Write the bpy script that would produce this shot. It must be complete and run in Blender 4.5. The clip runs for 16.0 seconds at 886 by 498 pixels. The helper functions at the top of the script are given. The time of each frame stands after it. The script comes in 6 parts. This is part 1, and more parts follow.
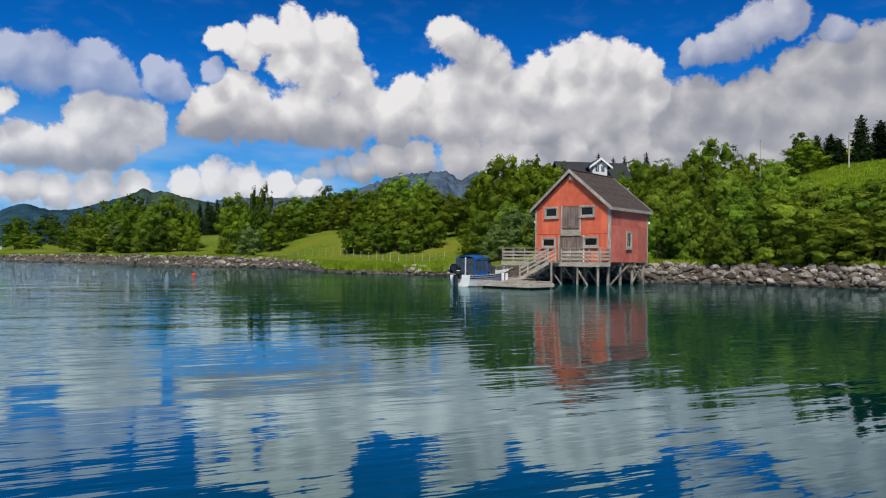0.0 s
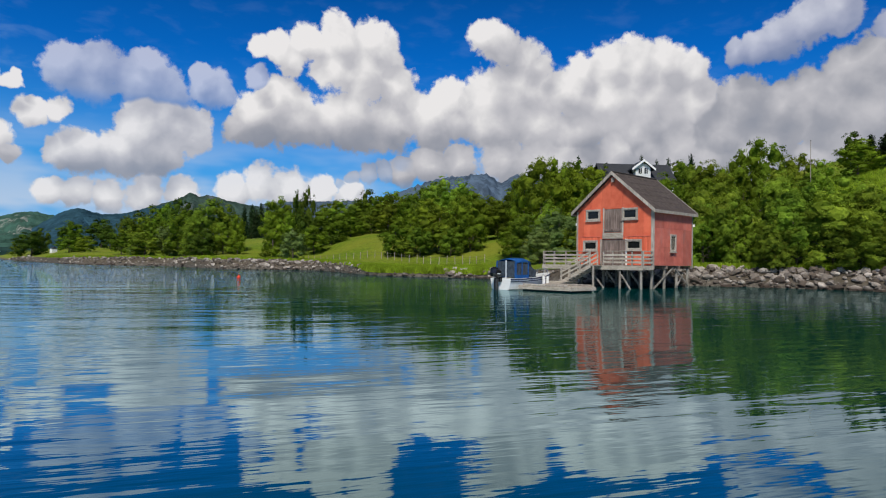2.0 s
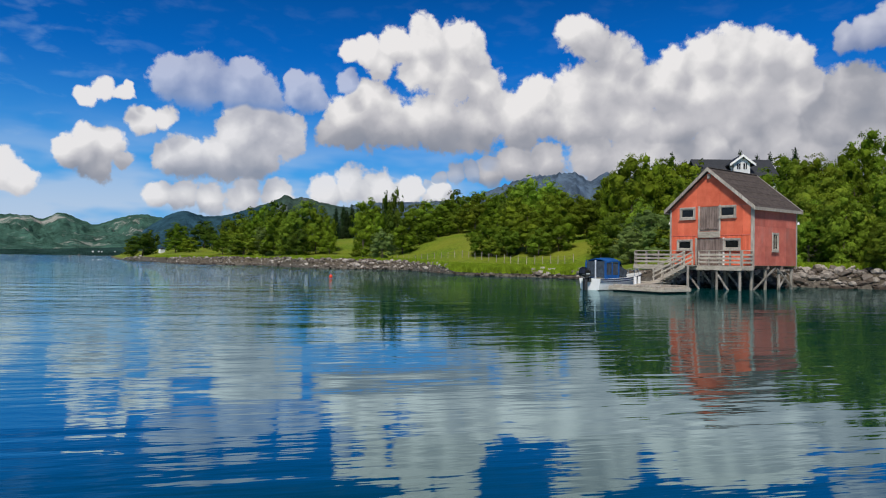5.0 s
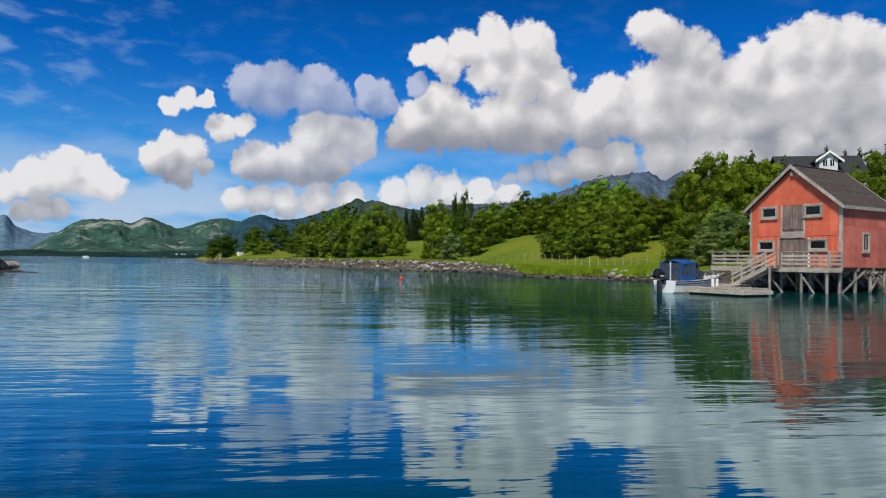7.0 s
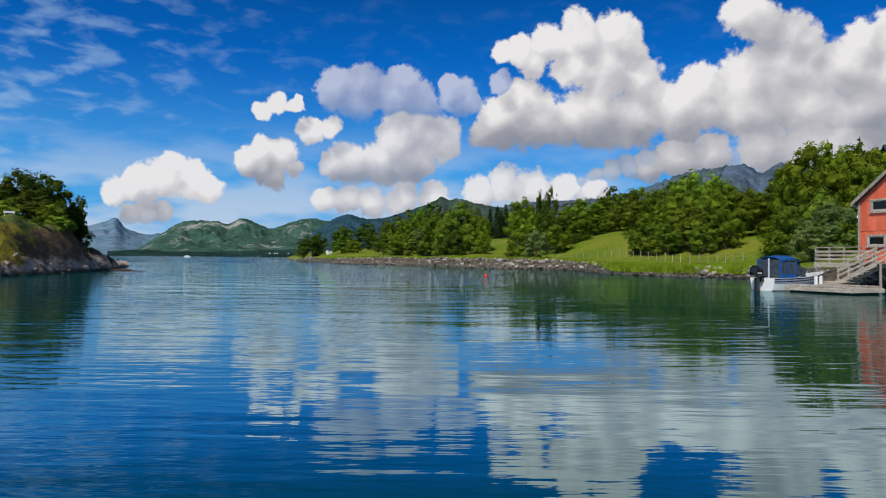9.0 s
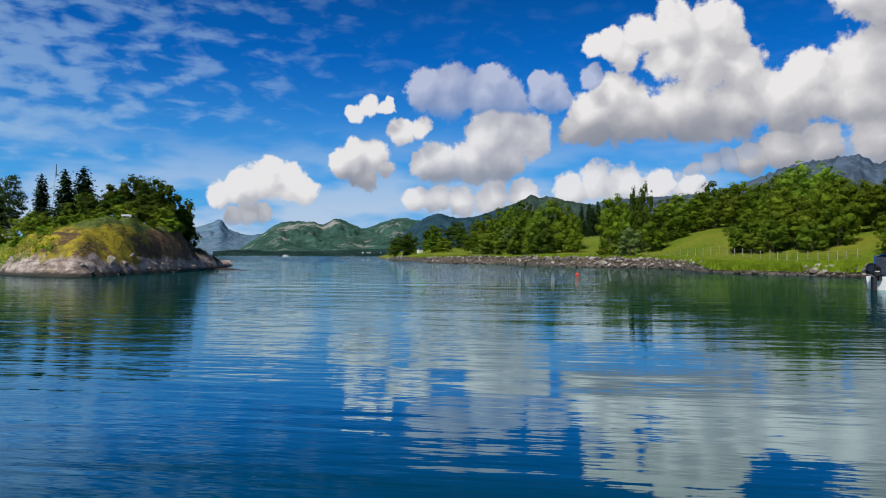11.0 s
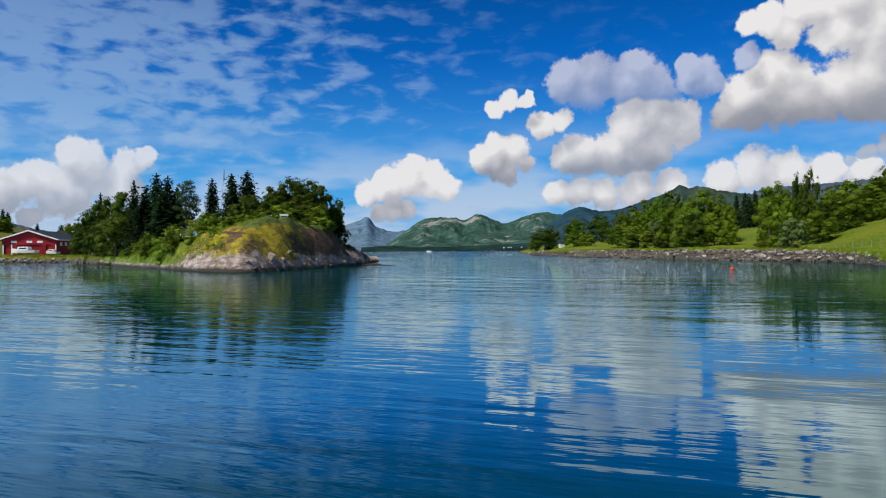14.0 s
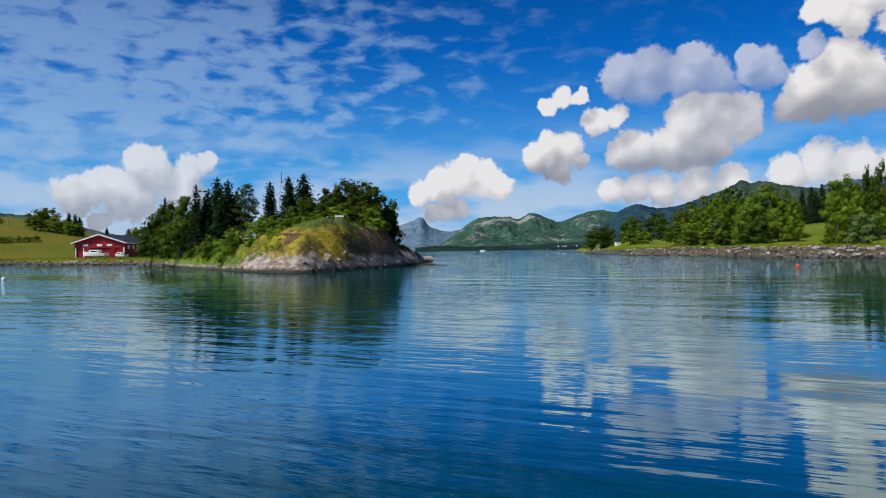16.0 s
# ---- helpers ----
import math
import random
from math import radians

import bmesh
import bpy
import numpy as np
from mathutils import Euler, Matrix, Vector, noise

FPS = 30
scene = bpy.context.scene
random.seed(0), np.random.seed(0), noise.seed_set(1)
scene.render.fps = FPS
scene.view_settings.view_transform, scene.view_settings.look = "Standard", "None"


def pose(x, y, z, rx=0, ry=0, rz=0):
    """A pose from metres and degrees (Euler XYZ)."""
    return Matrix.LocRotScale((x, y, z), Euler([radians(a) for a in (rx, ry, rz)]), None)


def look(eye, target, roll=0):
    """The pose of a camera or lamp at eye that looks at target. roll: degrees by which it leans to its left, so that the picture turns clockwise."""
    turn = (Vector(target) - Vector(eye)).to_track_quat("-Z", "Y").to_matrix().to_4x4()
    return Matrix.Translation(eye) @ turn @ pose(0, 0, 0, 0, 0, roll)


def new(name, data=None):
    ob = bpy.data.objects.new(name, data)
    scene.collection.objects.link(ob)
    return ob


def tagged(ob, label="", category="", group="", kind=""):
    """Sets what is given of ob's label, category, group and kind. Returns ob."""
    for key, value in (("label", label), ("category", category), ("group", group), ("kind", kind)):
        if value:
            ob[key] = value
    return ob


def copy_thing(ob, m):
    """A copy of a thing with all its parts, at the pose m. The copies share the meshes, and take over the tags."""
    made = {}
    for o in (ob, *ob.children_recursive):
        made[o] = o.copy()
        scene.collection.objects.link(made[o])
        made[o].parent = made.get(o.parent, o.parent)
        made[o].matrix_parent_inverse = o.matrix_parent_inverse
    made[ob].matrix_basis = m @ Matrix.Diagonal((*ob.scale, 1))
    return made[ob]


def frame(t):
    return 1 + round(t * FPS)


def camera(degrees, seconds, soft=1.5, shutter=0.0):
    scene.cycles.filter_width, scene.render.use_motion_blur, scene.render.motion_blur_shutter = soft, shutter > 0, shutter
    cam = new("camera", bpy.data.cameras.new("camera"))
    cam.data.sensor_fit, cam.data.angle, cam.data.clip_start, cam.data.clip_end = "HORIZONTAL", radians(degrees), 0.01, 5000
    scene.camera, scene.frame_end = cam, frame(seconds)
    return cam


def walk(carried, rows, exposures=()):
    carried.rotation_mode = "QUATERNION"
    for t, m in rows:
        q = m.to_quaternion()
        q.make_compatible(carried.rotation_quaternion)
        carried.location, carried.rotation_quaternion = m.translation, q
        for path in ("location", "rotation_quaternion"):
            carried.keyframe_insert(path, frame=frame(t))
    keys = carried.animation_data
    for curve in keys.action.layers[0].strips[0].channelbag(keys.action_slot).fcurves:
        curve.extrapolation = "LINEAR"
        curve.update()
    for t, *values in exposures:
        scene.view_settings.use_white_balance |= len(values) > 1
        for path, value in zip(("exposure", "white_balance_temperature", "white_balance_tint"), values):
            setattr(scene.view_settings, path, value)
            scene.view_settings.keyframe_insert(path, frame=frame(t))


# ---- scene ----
# ---- camera ----
cam = camera(66.3, 16.0, soft=1.1)
PATH = [
    (0, pose(0, 0, 1.75, 90.809, -0.745, 0.319)),
    (0.5, pose(0, 0, 1.75, 90.865, -0.763, 0.816)),
    (1, pose(0, 0, 1.75, 90.918, -0.780, 1.579)),
    (1.5, pose(0, 0, 1.75, 90.983, -0.800, 2.617)),
    (2, pose(0, 0, 1.75, 91.019, -0.811, 3.727)),
    (2.5, pose(0, 0, 1.75, 91.023, -0.826, 4.940)),
    (3, pose(0, 0, 1.75, 91.005, -0.864, 6.078)),
    (3.5, pose(0, 0, 1.75, 90.968, -0.879, 7.321)),
    (4, pose(0, 0, 1.75, 90.910, -0.841, 8.599)),
    (6.5, pose(0, 0, 1.75, 90.975, -0.815, 15.288)),
    (7, pose(0, 0, 1.75, 90.972, -0.753, 16.949)),
    (7.5, pose(0, 0, 1.75, 90.932, -0.715, 18.612)),
    (8, pose(0, 0, 1.75, 90.870, -0.610, 20.462)),
    (8.5, pose(0, 0, 1.75, 90.794, -0.530, 22.207)),
    (9, pose(0, 0, 1.75, 90.714, -0.449, 24.065)),
    (11.5, pose(0, 0, 1.75, 90.483, -0.162, 33.606)),
    (12, pose(0, 0, 1.75, 90.381, -0.087, 35.554)),
    (12.5, pose(0, 0, 1.75, 90.309, -0.041, 37.409)),
    (13, pose(0, 0, 1.75, 90.242, 0.026, 39.459)),
    (13.5, pose(0, 0, 1.75, 90.197, 0.139, 41.463)),
    (14, pose(0, 0, 1.75, 90.126, 0.268, 43.525)),
    (14.5, pose(0, 0, 1.75, 90.113, 0.385, 45.235)),
    (15, pose(0, 0, 1.75, 90.112, 0.569, 46.667)),
    (15.5, pose(0, 0, 1.75, 90.138, 0.680, 47.557)),
    (16, pose(0, 0, 1.75, 90.132, 0.791, 48.058)),
]
walk(cam, PATH)
EYE = 1.75


# ---- small tools ----
def polar(az, d, z=0.0):
    """A place by its bearing (degrees, positive to the left of north) and distance from the mooring at the origin."""
    a = radians(az)
    return Vector((-d * math.sin(a), d * math.cos(a), z))


def lerp_table(table, a):
    """A smooth curve through a table of (place, value)."""
    k = len(table)
    if a <= table[0][0]:
        return table[0][1]
    for i in range(k - 1):
        (a0, v0), (a1, v1) = table[i], table[i + 1]
        if a <= a1:
            m = (v1 - v0) / (a1 - a0)
            m0 = m if i == 0 else (v1 - table[i - 1][1]) / (a1 - table[i - 1][0])
            m1 = m if i == k - 2 else (table[i + 2][1] - v0) / (table[i + 2][0] - a0)
            s, w = (a - a0) / (a1 - a0), a1 - a0
            return ((1 + 2 * s) * (1 - s) ** 2 * v0 + s * (1 - s) ** 2 * w * m0 + s * s * (3 - 2 * s) * v1 + s * s * (s - 1) * w * m1)
    return table[-1][1]


def smooth(a, b, x):
    k = min(1.0, max(0.0, (x - a) / (b - a)))
    return k * k * (3 - 2 * k)


# ---- node tools ----
class Nodes:
    """Builds a node tree with few words."""

    def __init__(self, tree):
        self.tree = tree

    def put(self, sock, value):
        if isinstance(value, bpy.types.NodeSocket):
            self.tree.links.new(value, sock)
        elif value is not None:
            sock.default_value = value

    def math(self, op, a, b=None, c=None, clamp=False):
        n = self.tree.nodes.new("ShaderNodeMath")
        n.operation, n.use_clamp = op, clamp
        for sock, v in zip(n.inputs, (a, b, c)):
            self.put(sock, v)
        return n.outputs[0]

    def vec(self, op, a, b=None, out=0):
        n = self.tree.nodes.new("ShaderNodeVectorMath")
        n.operation = op
        self.put(n.inputs[0], a)
        if b is not None:
            self.put(n.inputs[1], b)
        return n.outputs[out]

    def noise(self, vector, scale, detail=4.0, rough=0.55, dim="3D", distortion=0.0):
        n = self.tree.nodes.new("ShaderNodeTexNoise")
        n.noise_dimensions = dim
        self.put(n.inputs["Vector"], vector)
        n.inputs["Scale"].default_value = scale
        n.inputs["Detail"].default_value = detail
        n.inputs["Roughness"].default_value = rough
        n.inputs["Distortion"].default_value = distortion
        return n.outputs["Fac"]

    def voronoi(self, vector, scale, feature="F1", out="Distance", rand=1.0):
        n = self.tree.nodes.new("ShaderNodeTexVoronoi")
        n.feature = feature
        self.put(n.inputs["Vector"], vector)
        n.inputs["Scale"].default_value = scale
        n.inputs["Randomness"].default_value = rand
        return n.outputs[out]

    def remap(self, v, a, b, c=0.0, d=1.0, kind="SMOOTHSTEP"):
        n = self.tree.nodes.new("ShaderNodeMapRange")
        n.interpolation_type = kind
        self.put(n.inputs["Value"], v)
        for key, x in (("From Min", a), ("From Max", b), ("To Min", c), ("To Max", d)):
            n.inputs[key].default_value = x
        return n.outputs["Result"]

    def mix(self, fac, a, b, blend="MIX"):
        n = self.tree.nodes.new("ShaderNodeMix")
        n.data_type, n.blend_type = "RGBA", blend
        self.put(n.inputs[0], fac)
        self.put(n.inputs[6], a if isinstance(a, bpy.types.NodeSocket) else (*a, 1))
        self.put(n.inputs[7], b if isinstance(b, bpy.types.NodeSocket) else (*b, 1))
        return n.outputs[2]

    def scaled(self, vector, sx, sy, sz):
        return self.vec("MULTIPLY", vector, (sx, sy, sz))

    def coords(self, which="Object"):
        return self.tree.nodes.new("ShaderNodeTexCoord").outputs[which]

    def position(self):
        return self.tree.nodes.new("ShaderNodeNewGeometry").outputs["Position"]

    def bump(self, height, strength, distance=0.05, normal=None):
        n = self.tree.nodes.new("ShaderNodeBump")
        n.inputs["Strength"].default_value = strength
        n.inputs["Distance"].default_value = distance
        self.put(n.inputs["Height"], height)
        if normal is not None:
            self.put(n.inputs["Normal"], normal)
        return n.outputs[0]


def material(name):
    m = bpy.data.materials.new(name)
    m.use_nodes = True
    return m, Nodes(m.node_tree), m.node_tree.nodes["Principled BSDF"]


# ---- sky, clouds and sun ----
# Cumulus heaps as rounded lobes: bearing, height above the horizon and size, all in degrees.
HEAP_WEST = [
    (19, 16.9, 1.1), (17.6, 16.8, 1.5), (16.5, 16.2, 1.6), (15.3, 17.4, 1.7), (12.6, 17.8, 2), (10, 18.1, 1.9), (9.3, 16.8, 1.8),
    (13.4, 15.7, 2), (10.7, 15.4, 2.7), (8.1, 14.4, 1.9), (7.4, 13.1, 2), (17.4, 13, 2), (19.3, 11.3, 2.3),
    (20.6, 10.5, 1.4), (16.1, 11.3, 3.1), (12, 11.5, 3.3), (8.3, 11.3, 2.8), (5, 11.8, 2.3), (3.3, 13.9, 1.7),
    (2.6, 12.4, 2.5), (4.5, 10.5, 1.8),
]
HEAP_NORTH = [
    (0.5, 18.6, 1.6), (-0.9, 17.6, 1.9), (-2.9, 16.7, 1.9), (-4.3, 16.1, 1.4), (-2.6, 14.5, 3.1), (0.2, 13.5, 2.5),
    (-0.3, 11.5, 2.6), (-4.1, 11.7, 2.8), (-6.5, 14, 2.3), (-7.8, 15.5, 1.7), (-9.7, 16.1, 1.9), (-12, 16.2, 1.9),
    (-14.3, 15.9, 1.9), (-16.1, 15.1, 1.7), (-9.7, 13, 3.4), (-13.4, 12.9, 3.9), (-16.5, 12.7, 2.3), (-7.4, 10.8, 2.5),
    (-12.5, 10.2, 2.9),
]
HEAP_EAST = [
    (-20, 12.3, 2.4), (-22.5, 11.7, 2.3), (-24.8, 11.8, 2.9), (-27.5, 13.8, 2.4), (-29.7, 14.5, 2.7), (-32, 14.6, 2.5),
    (-28.6, 11.4, 3.9), (-32, 11.1, 3.9), (-17.9, 10, 2.9), (-22.1, 9.6, 2.9), (-26.8, 9.1, 2.9), (-30.5, 8.5, 2.7),
    (-34.5, 11.2, 4.5), (-36.7, 9.5, 5.4),
]
HEAP_EAST_TOP = [
    (-19.7, 16, 1.1), (-21.2, 16.3, 1.5), (-22.8, 16.9, 1.8), (-24.6, 17.7, 2), (-26.4, 18.2, 1.9), (-29.7, 16.4, 1.4),
]
HEAP_UNDER = [
    (7.3, 7.4, 1.3), (4.9, 7.9, 1.8), (2.3, 8.2, 1.9), (-1.3, 8.6, 2.3), (-4.4, 8.7, 2), (-7.5, 8.5, 2),
    (-3.2, 7.4, 2.3), (-6.5, 7.4, 2.5), (-10.3, 7.5, 2.8), (-13.9, 7.6, 2.8), (-17.4, 7.8, 2.8), (-10.5, 9.3, 2.2),
    (-13, 9.4, 2.2), (-15.3, 9.7, 2.4), (-21, 7.5, 3), (-25, 7, 3), (-29, 6.5, 3),
]
HEAP_DARK = [(12.5, 6.3, 0.6), (11.4, 6.8, 0.8), (10.1, 7.1, 1), (8.6, 7.4, 1), (7.3, 7.7, 1)]
HEAP_SMALL = [
    (38.9, 11.7, 1), (37.7, 12.4, 1), (36.4, 12.3, 0.7), (36, 12.8, 0.5), (35.1, 10.2, 1.3), (33.6, 10.5, 1.1),
    (39.1, 8.5, 1.2), (37.6, 8.2, 1.5), (40.1, 7.6, 1.2), (38.6, 6.9, 1.4), (36.5, 7.4, 0.8),
]
HEAP_DOUBLE = [
    (27.7, 10.2, 2.4), (24.9, 10, 2.2), (26.3, 10.9, 2), (29.5, 7.8, 2), (32.2, 7.6, 2), (26.7, 8.1, 2.4),
    (23.9, 9.5, 1.6), (33.5, 7.6, 1.2),
]
HEAP_FLAT = [
    (33.2, 13.8, 1.8), (30.9, 14.1, 2.2), (28.4, 13.5, 2), (26.3, 12.7, 2.2), (31.4, 12.7, 1.9), (27.7, 14.2, 1.7),
    (23, 13.3, 1.7), (23.8, 14.5, 0.9), (21.9, 13.1, 1.2), (19.2, 14.6, 1.1),
]
HEAP_FJORD = [
    (46, 7.2, 1.1), (46.4, 6, 1.8), (48.1, 5.4, 1.7), (44.9, 6, 1.8), (43.4, 5.5, 1.4), (49.7, 4.9, 1.3),
    (47.8, 3.3, 1.1), (46.5, 3.5, 1), (48.9, 3.1, 0.9),
]
HEAP_LOW = [
    (33.7, 4.9, 1.3), (32.1, 4.7, 1.4), (30.1, 4.5, 1.5), (27.6, 4.8, 1.6), (24.8, 5.2, 1.5), (21, 5.6, 1.6),
    (18.9, 6.1, 1.7), (16.7, 5.9, 1.9), (14.3, 5.7, 1.5), (11.7, 5.4, 1.5),
]
HEAP_BARN = [
    (72.2, 7.1, 1.4), (71.2, 6.2, 1.9), (74.3, 5.7, 1.6), (76.6, 4.5, 1.6), (72.8, 4.6, 2.4), (69.1, 5, 2.1),
    (68.5, 6.9, 1.2), (67.3, 7.4, 1), (75.5, 5, 1.5), (74.7, 2.6, 1),
]
# each heap with the height of its flat base in degrees, how thick and grey it is, and how opaque
HEAPS = [(HEAP_UNDER, 5.2, 0.2, 1.0), (HEAP_DARK, 5.6, 0.42, 0.8), (HEAP_FLAT, 11.0, 0.12, 0.55), (HEAP_WEST, 9.0, 0.02, 1.0), (HEAP_NORTH, 8.0, 0.1, 1.0), (HEAP_EAST, 3.5, 0.38, 1.0),
         (HEAP_EAST_TOP, 14.0, 0.3, 0.7), (HEAP_SMALL, 5.4, 0.02, 0.97), (HEAP_DOUBLE, 5.8, 0.04, 0.93), (HEAP_FJORD, 1.6, -0.08, 0.95), (HEAP_LOW, 2.4, 0.06, 0.9),
         (HEAP_BARN, 1.2, 0.16, 0.75)]

SUN_AZ, SUN_EL = 176.0, 50.0


def cloud_group():
    """Density of the cumulus at a point of the sky (bearing, height in degrees)."""
    g = bpy.data.node_groups.new("cloud_field", "ShaderNodeTree")
    g.interface.new_socket("Vector", in_out="INPUT", socket_type="NodeSocketVector")
    g.interface.new_socket("Density", in_out="OUTPUT", socket_type="NodeSocketFloat")
    g.interface.new_socket("Grey", in_out="OUTPUT", socket_type="NodeSocketFloat")
    g.interface.new_socket("Opaque", in_out="OUTPUT", socket_type="NodeSocketFloat")
    n = Nodes(g)
    p = g.nodes.new("NodeGroupInput").outputs[0]
    wx = n.math("MULTIPLY_ADD", n.noise(p, 0.28, 3.0, 0.6, "2D"), 1.8, -0.9)
    wy = n.math("MULTIPLY_ADD", n.noise(n.vec("ADD", p, (31.0, 17.0, 0.0)), 0.28, 3.0, 0.6, "2D"), 1.5, -0.75)
    both = g.nodes.new("ShaderNodeCombineXYZ")
    n.put(both.inputs[0], wx)
    n.put(both.inputs[1], wy)
    q = n.vec("ADD", p, both.outputs[0])
    split = g.nodes.new("ShaderNodeSeparateXYZ")
    n.put(split.inputs[0], p)
    height = n.math("ADD", split.outputs[1], n.math("MULTIPLY_ADD", n.noise(p, 0.35, 2.0, 0.5, "2D"), 0.5, -0.25))
    total = grey = None
    for lobes, base, tone, solid in HEAPS:
        heap = None
        for a, e, r in lobes:
            far = n.vec("DISTANCE", q, (a, e, 0.0), out=1)
            lobe = n.math("MULTIPLY_ADD", far, -1.0 / (r * 0.97), 1.0)
            heap = lobe if heap is None else n.math("SMOOTH_MAX", heap, lobe, 0.18)
        floor = n.math("SUBTRACT", height, base)
        heap = n.math("SMOOTH_MIN", heap, n.math("MULTIPLY", floor, 0.45), 0.25)
        tall = max(e + r for a, e, r in lobes) - base
        under = n.remap(floor, 0.1, min(3.6, 0.55 * tall), tone + (0.44 if tall > 6 else 0.24), tone)
        if tall <= 7:
            solid = n.math("MULTIPLY", n.remap(floor, -0.1, 1.7, 0.3, 1.0), solid)
        if total is None:
            total, grey, opaque = heap, under, solid
        else:
            pick = n.remap(n.math("SUBTRACT", heap, total), -0.2, 0.2)
            grey = n.math("ADD", n.math("MULTIPLY", n.math("SUBTRACT", under, grey), pick), grey)
            opaque = n.math("ADD", n.math("MULTIPLY", n.math("SUBTRACT", solid, opaque), pick), opaque)
            total = n.math("MAXIMUM", total, heap)
    # rounded billows at three sizes
    for scale, shift, gain in ((0.2, 5.0, 0.36), (0.42, 23.0, 0.22), (1.2, 47.0, 0.12)):
        wob = n.noise(n.vec("ADD", q, (shift, shift * 0.7, 0.0)), scale, 2.0, 0.45, "2D")
        billow = n.math("ABSOLUTE", n.math("MULTIPLY_ADD", wob, 2.0, -1.0))
        total = n.math("ADD", total, n.math("MULTIPLY_ADD", billow, gain, -0.2 * gain))
    fine = n.noise(p, 0.55, 5.0, 0.58, "2D")
    total = n.math("ADD", total, n.math("MULTIPLY_ADD", fine, 0.4, -0.12))
    out = g.nodes.new("NodeGroupOutput")
    n.put(out.inputs[0], total)
    n.put(out.inputs[1], grey)
    n.put(out.inputs[2], opaque)
    return g


def build_sky():
    world = bpy.data.worlds.new("sky")
    world.use_nodes = True
    scene.world = world
    tree = world.node_tree
    n = Nodes(tree)
    back = tree.nodes["Background"]
    sky = tree.nodes.new("ShaderNodeTexSky")
    sky.sky_type, sky.sun_disc = "NISHITA", False
    sky.sun_elevation, sky.sun_rotation = radians(SUN_EL), radians(-SUN_AZ)
    sky.air_density, sky.dust_density, sky.ozone_density = 1.0, 0.3, 3.0
    clear = n.vec("MULTIPLY", sky.outputs[0], (SKY * 0.02, SKY * 0.71, SKY * 1.70))

    split = tree.nodes.new("ShaderNodeSeparateXYZ")
    n.put(split.inputs[0], n.coords("Generated"))
    x, y, z = split.outputs
    az = n.math("DEGREES", n.math("ARCTAN2", n.math("MULTIPLY", x, -1.0), y))
    el = n.math("DEGREES", n.math("ARCSINE", z))
    point = tree.nodes.new("ShaderNodeCombineXYZ")
    n.put(point.inputs[0], az)
    n.put(point.inputs[1], el)
    p = point.outputs[0]

    group = cloud_group()

    def field(vector):
        f = tree.nodes.new("ShaderNodeGroup")
        f.node_tree = group
        n.put(f.inputs[0], vector)
        return f.outputs[0], f.outputs[1], f.outputs[2]

    here, grey, opaque = field(p)
    above = field(n.vec("ADD", p, (0.8, 1.6, 0.0)))[0]
    cover = n.remap(n.math("ADD", here, n.math("MULTIPLY_ADD", n.noise(p, 2.2, 4.0, 0.6, "2D"), 0.22, -0.11)), 0.0, 0.27)
    cover = n.math("MULTIPLY", cover, opaque)
    slope = n.math("MAXIMUM", n.math("SUBTRACT", here, above), -0.35)
    light = n.math("MULTIPLY_ADD", slope, 0.36, 0.89)
    light = n.math("SUBTRACT", light, n.remap(n.noise(p, 0.16, 3.0, 0.5, "2D"), 0.45, 0.75, 0.0, 0.16))
    crease = n.math("ABSOLUTE", n.math("MULTIPLY_ADD", n.noise(n.vec("ADD", p, (3.0, 61.0, 0.0)), 0.2, 2.0, 0.45, "2D"), 2.0, -1.0))
    light = n.math("ADD", light, n.math("MULTIPLY_ADD", crease, 0.36, -0.09))
    light = n.math("SUBTRACT", light, grey)
    light = n.math("SUBTRACT", light, n.math("MULTIPLY", n.remap(here, 0.1, 1.2), 0.06), clamp=True)
    ramp = tree.nodes.new("ShaderNodeValToRGB")
    ramp.color_ramp.elements[0].position, ramp.color_ramp.elements[0].color = 0.0, (0.22, 0.25, 0.32, 1)
    ramp.color_ramp.elements[1].position, ramp.color_ramp.elements[1].color = 1.0, (0.87, 0.85, 0.85, 1)
    for pos, col in ((0.4, (0.37, 0.38, 0.43, 1)), (0.7, (0.57, 0.565, 0.60, 1)), (0.88, (0.74, 0.73, 0.74, 1))):
        e = ramp.color_ramp.elements.new(pos)
        e.color = col
    n.put(ramp.inputs[0], light)
    puff = n.vec("SCALE", ramp.outputs[0])
    puff.node.inputs["Scale"].default_value = CLOUD

    # thin mackerel sheet in the west, and a milky band near the horizon
    sheet = n.noise(n.scaled(p, 0.34, 0.85, 1.0), 1.0, 4.0, 0.5, "2D", 0.2)
    patch = n.remap(az, 42.0, 74.0, -0.12, 0.15)
    high = n.remap(el, 7.0, 12.0, -0.12, 0.03)
    thin = n.remap(n.math("ADD", n.math("ADD", sheet, patch), high), 0.40, 0.72, 0.0, 0.5)
    west = n.remap(az, 28.0, 60.0, 0.12, 1.0)
    thin = n.math("MULTIPLY", n.math("MULTIPLY", thin, west), n.remap(el, 14.0, 28.0, 1.0, 0.1))
    haze = n.remap(el, 0.0, 17.0, 0.92, 0.0)
    deep = n.vec("SCALE", clear)
    n.put(deep.node.inputs["Scale"], n.remap(el, 15.0, 34.0, 1.0, 0.2))
    base = n.mix(haze, deep, (0.10 * CLOUD, 0.43 * CLOUD, 0.85 * CLOUD))
    milky = n.math("MULTIPLY", n.remap(el, 2.0, 12.0, 0.9, 0.0), n.remap(n.noise(n.scaled(p, 0.10, 0.35, 1.0), 1.0, 3.0, 0.5, "2D"), 0.3, 0.6))
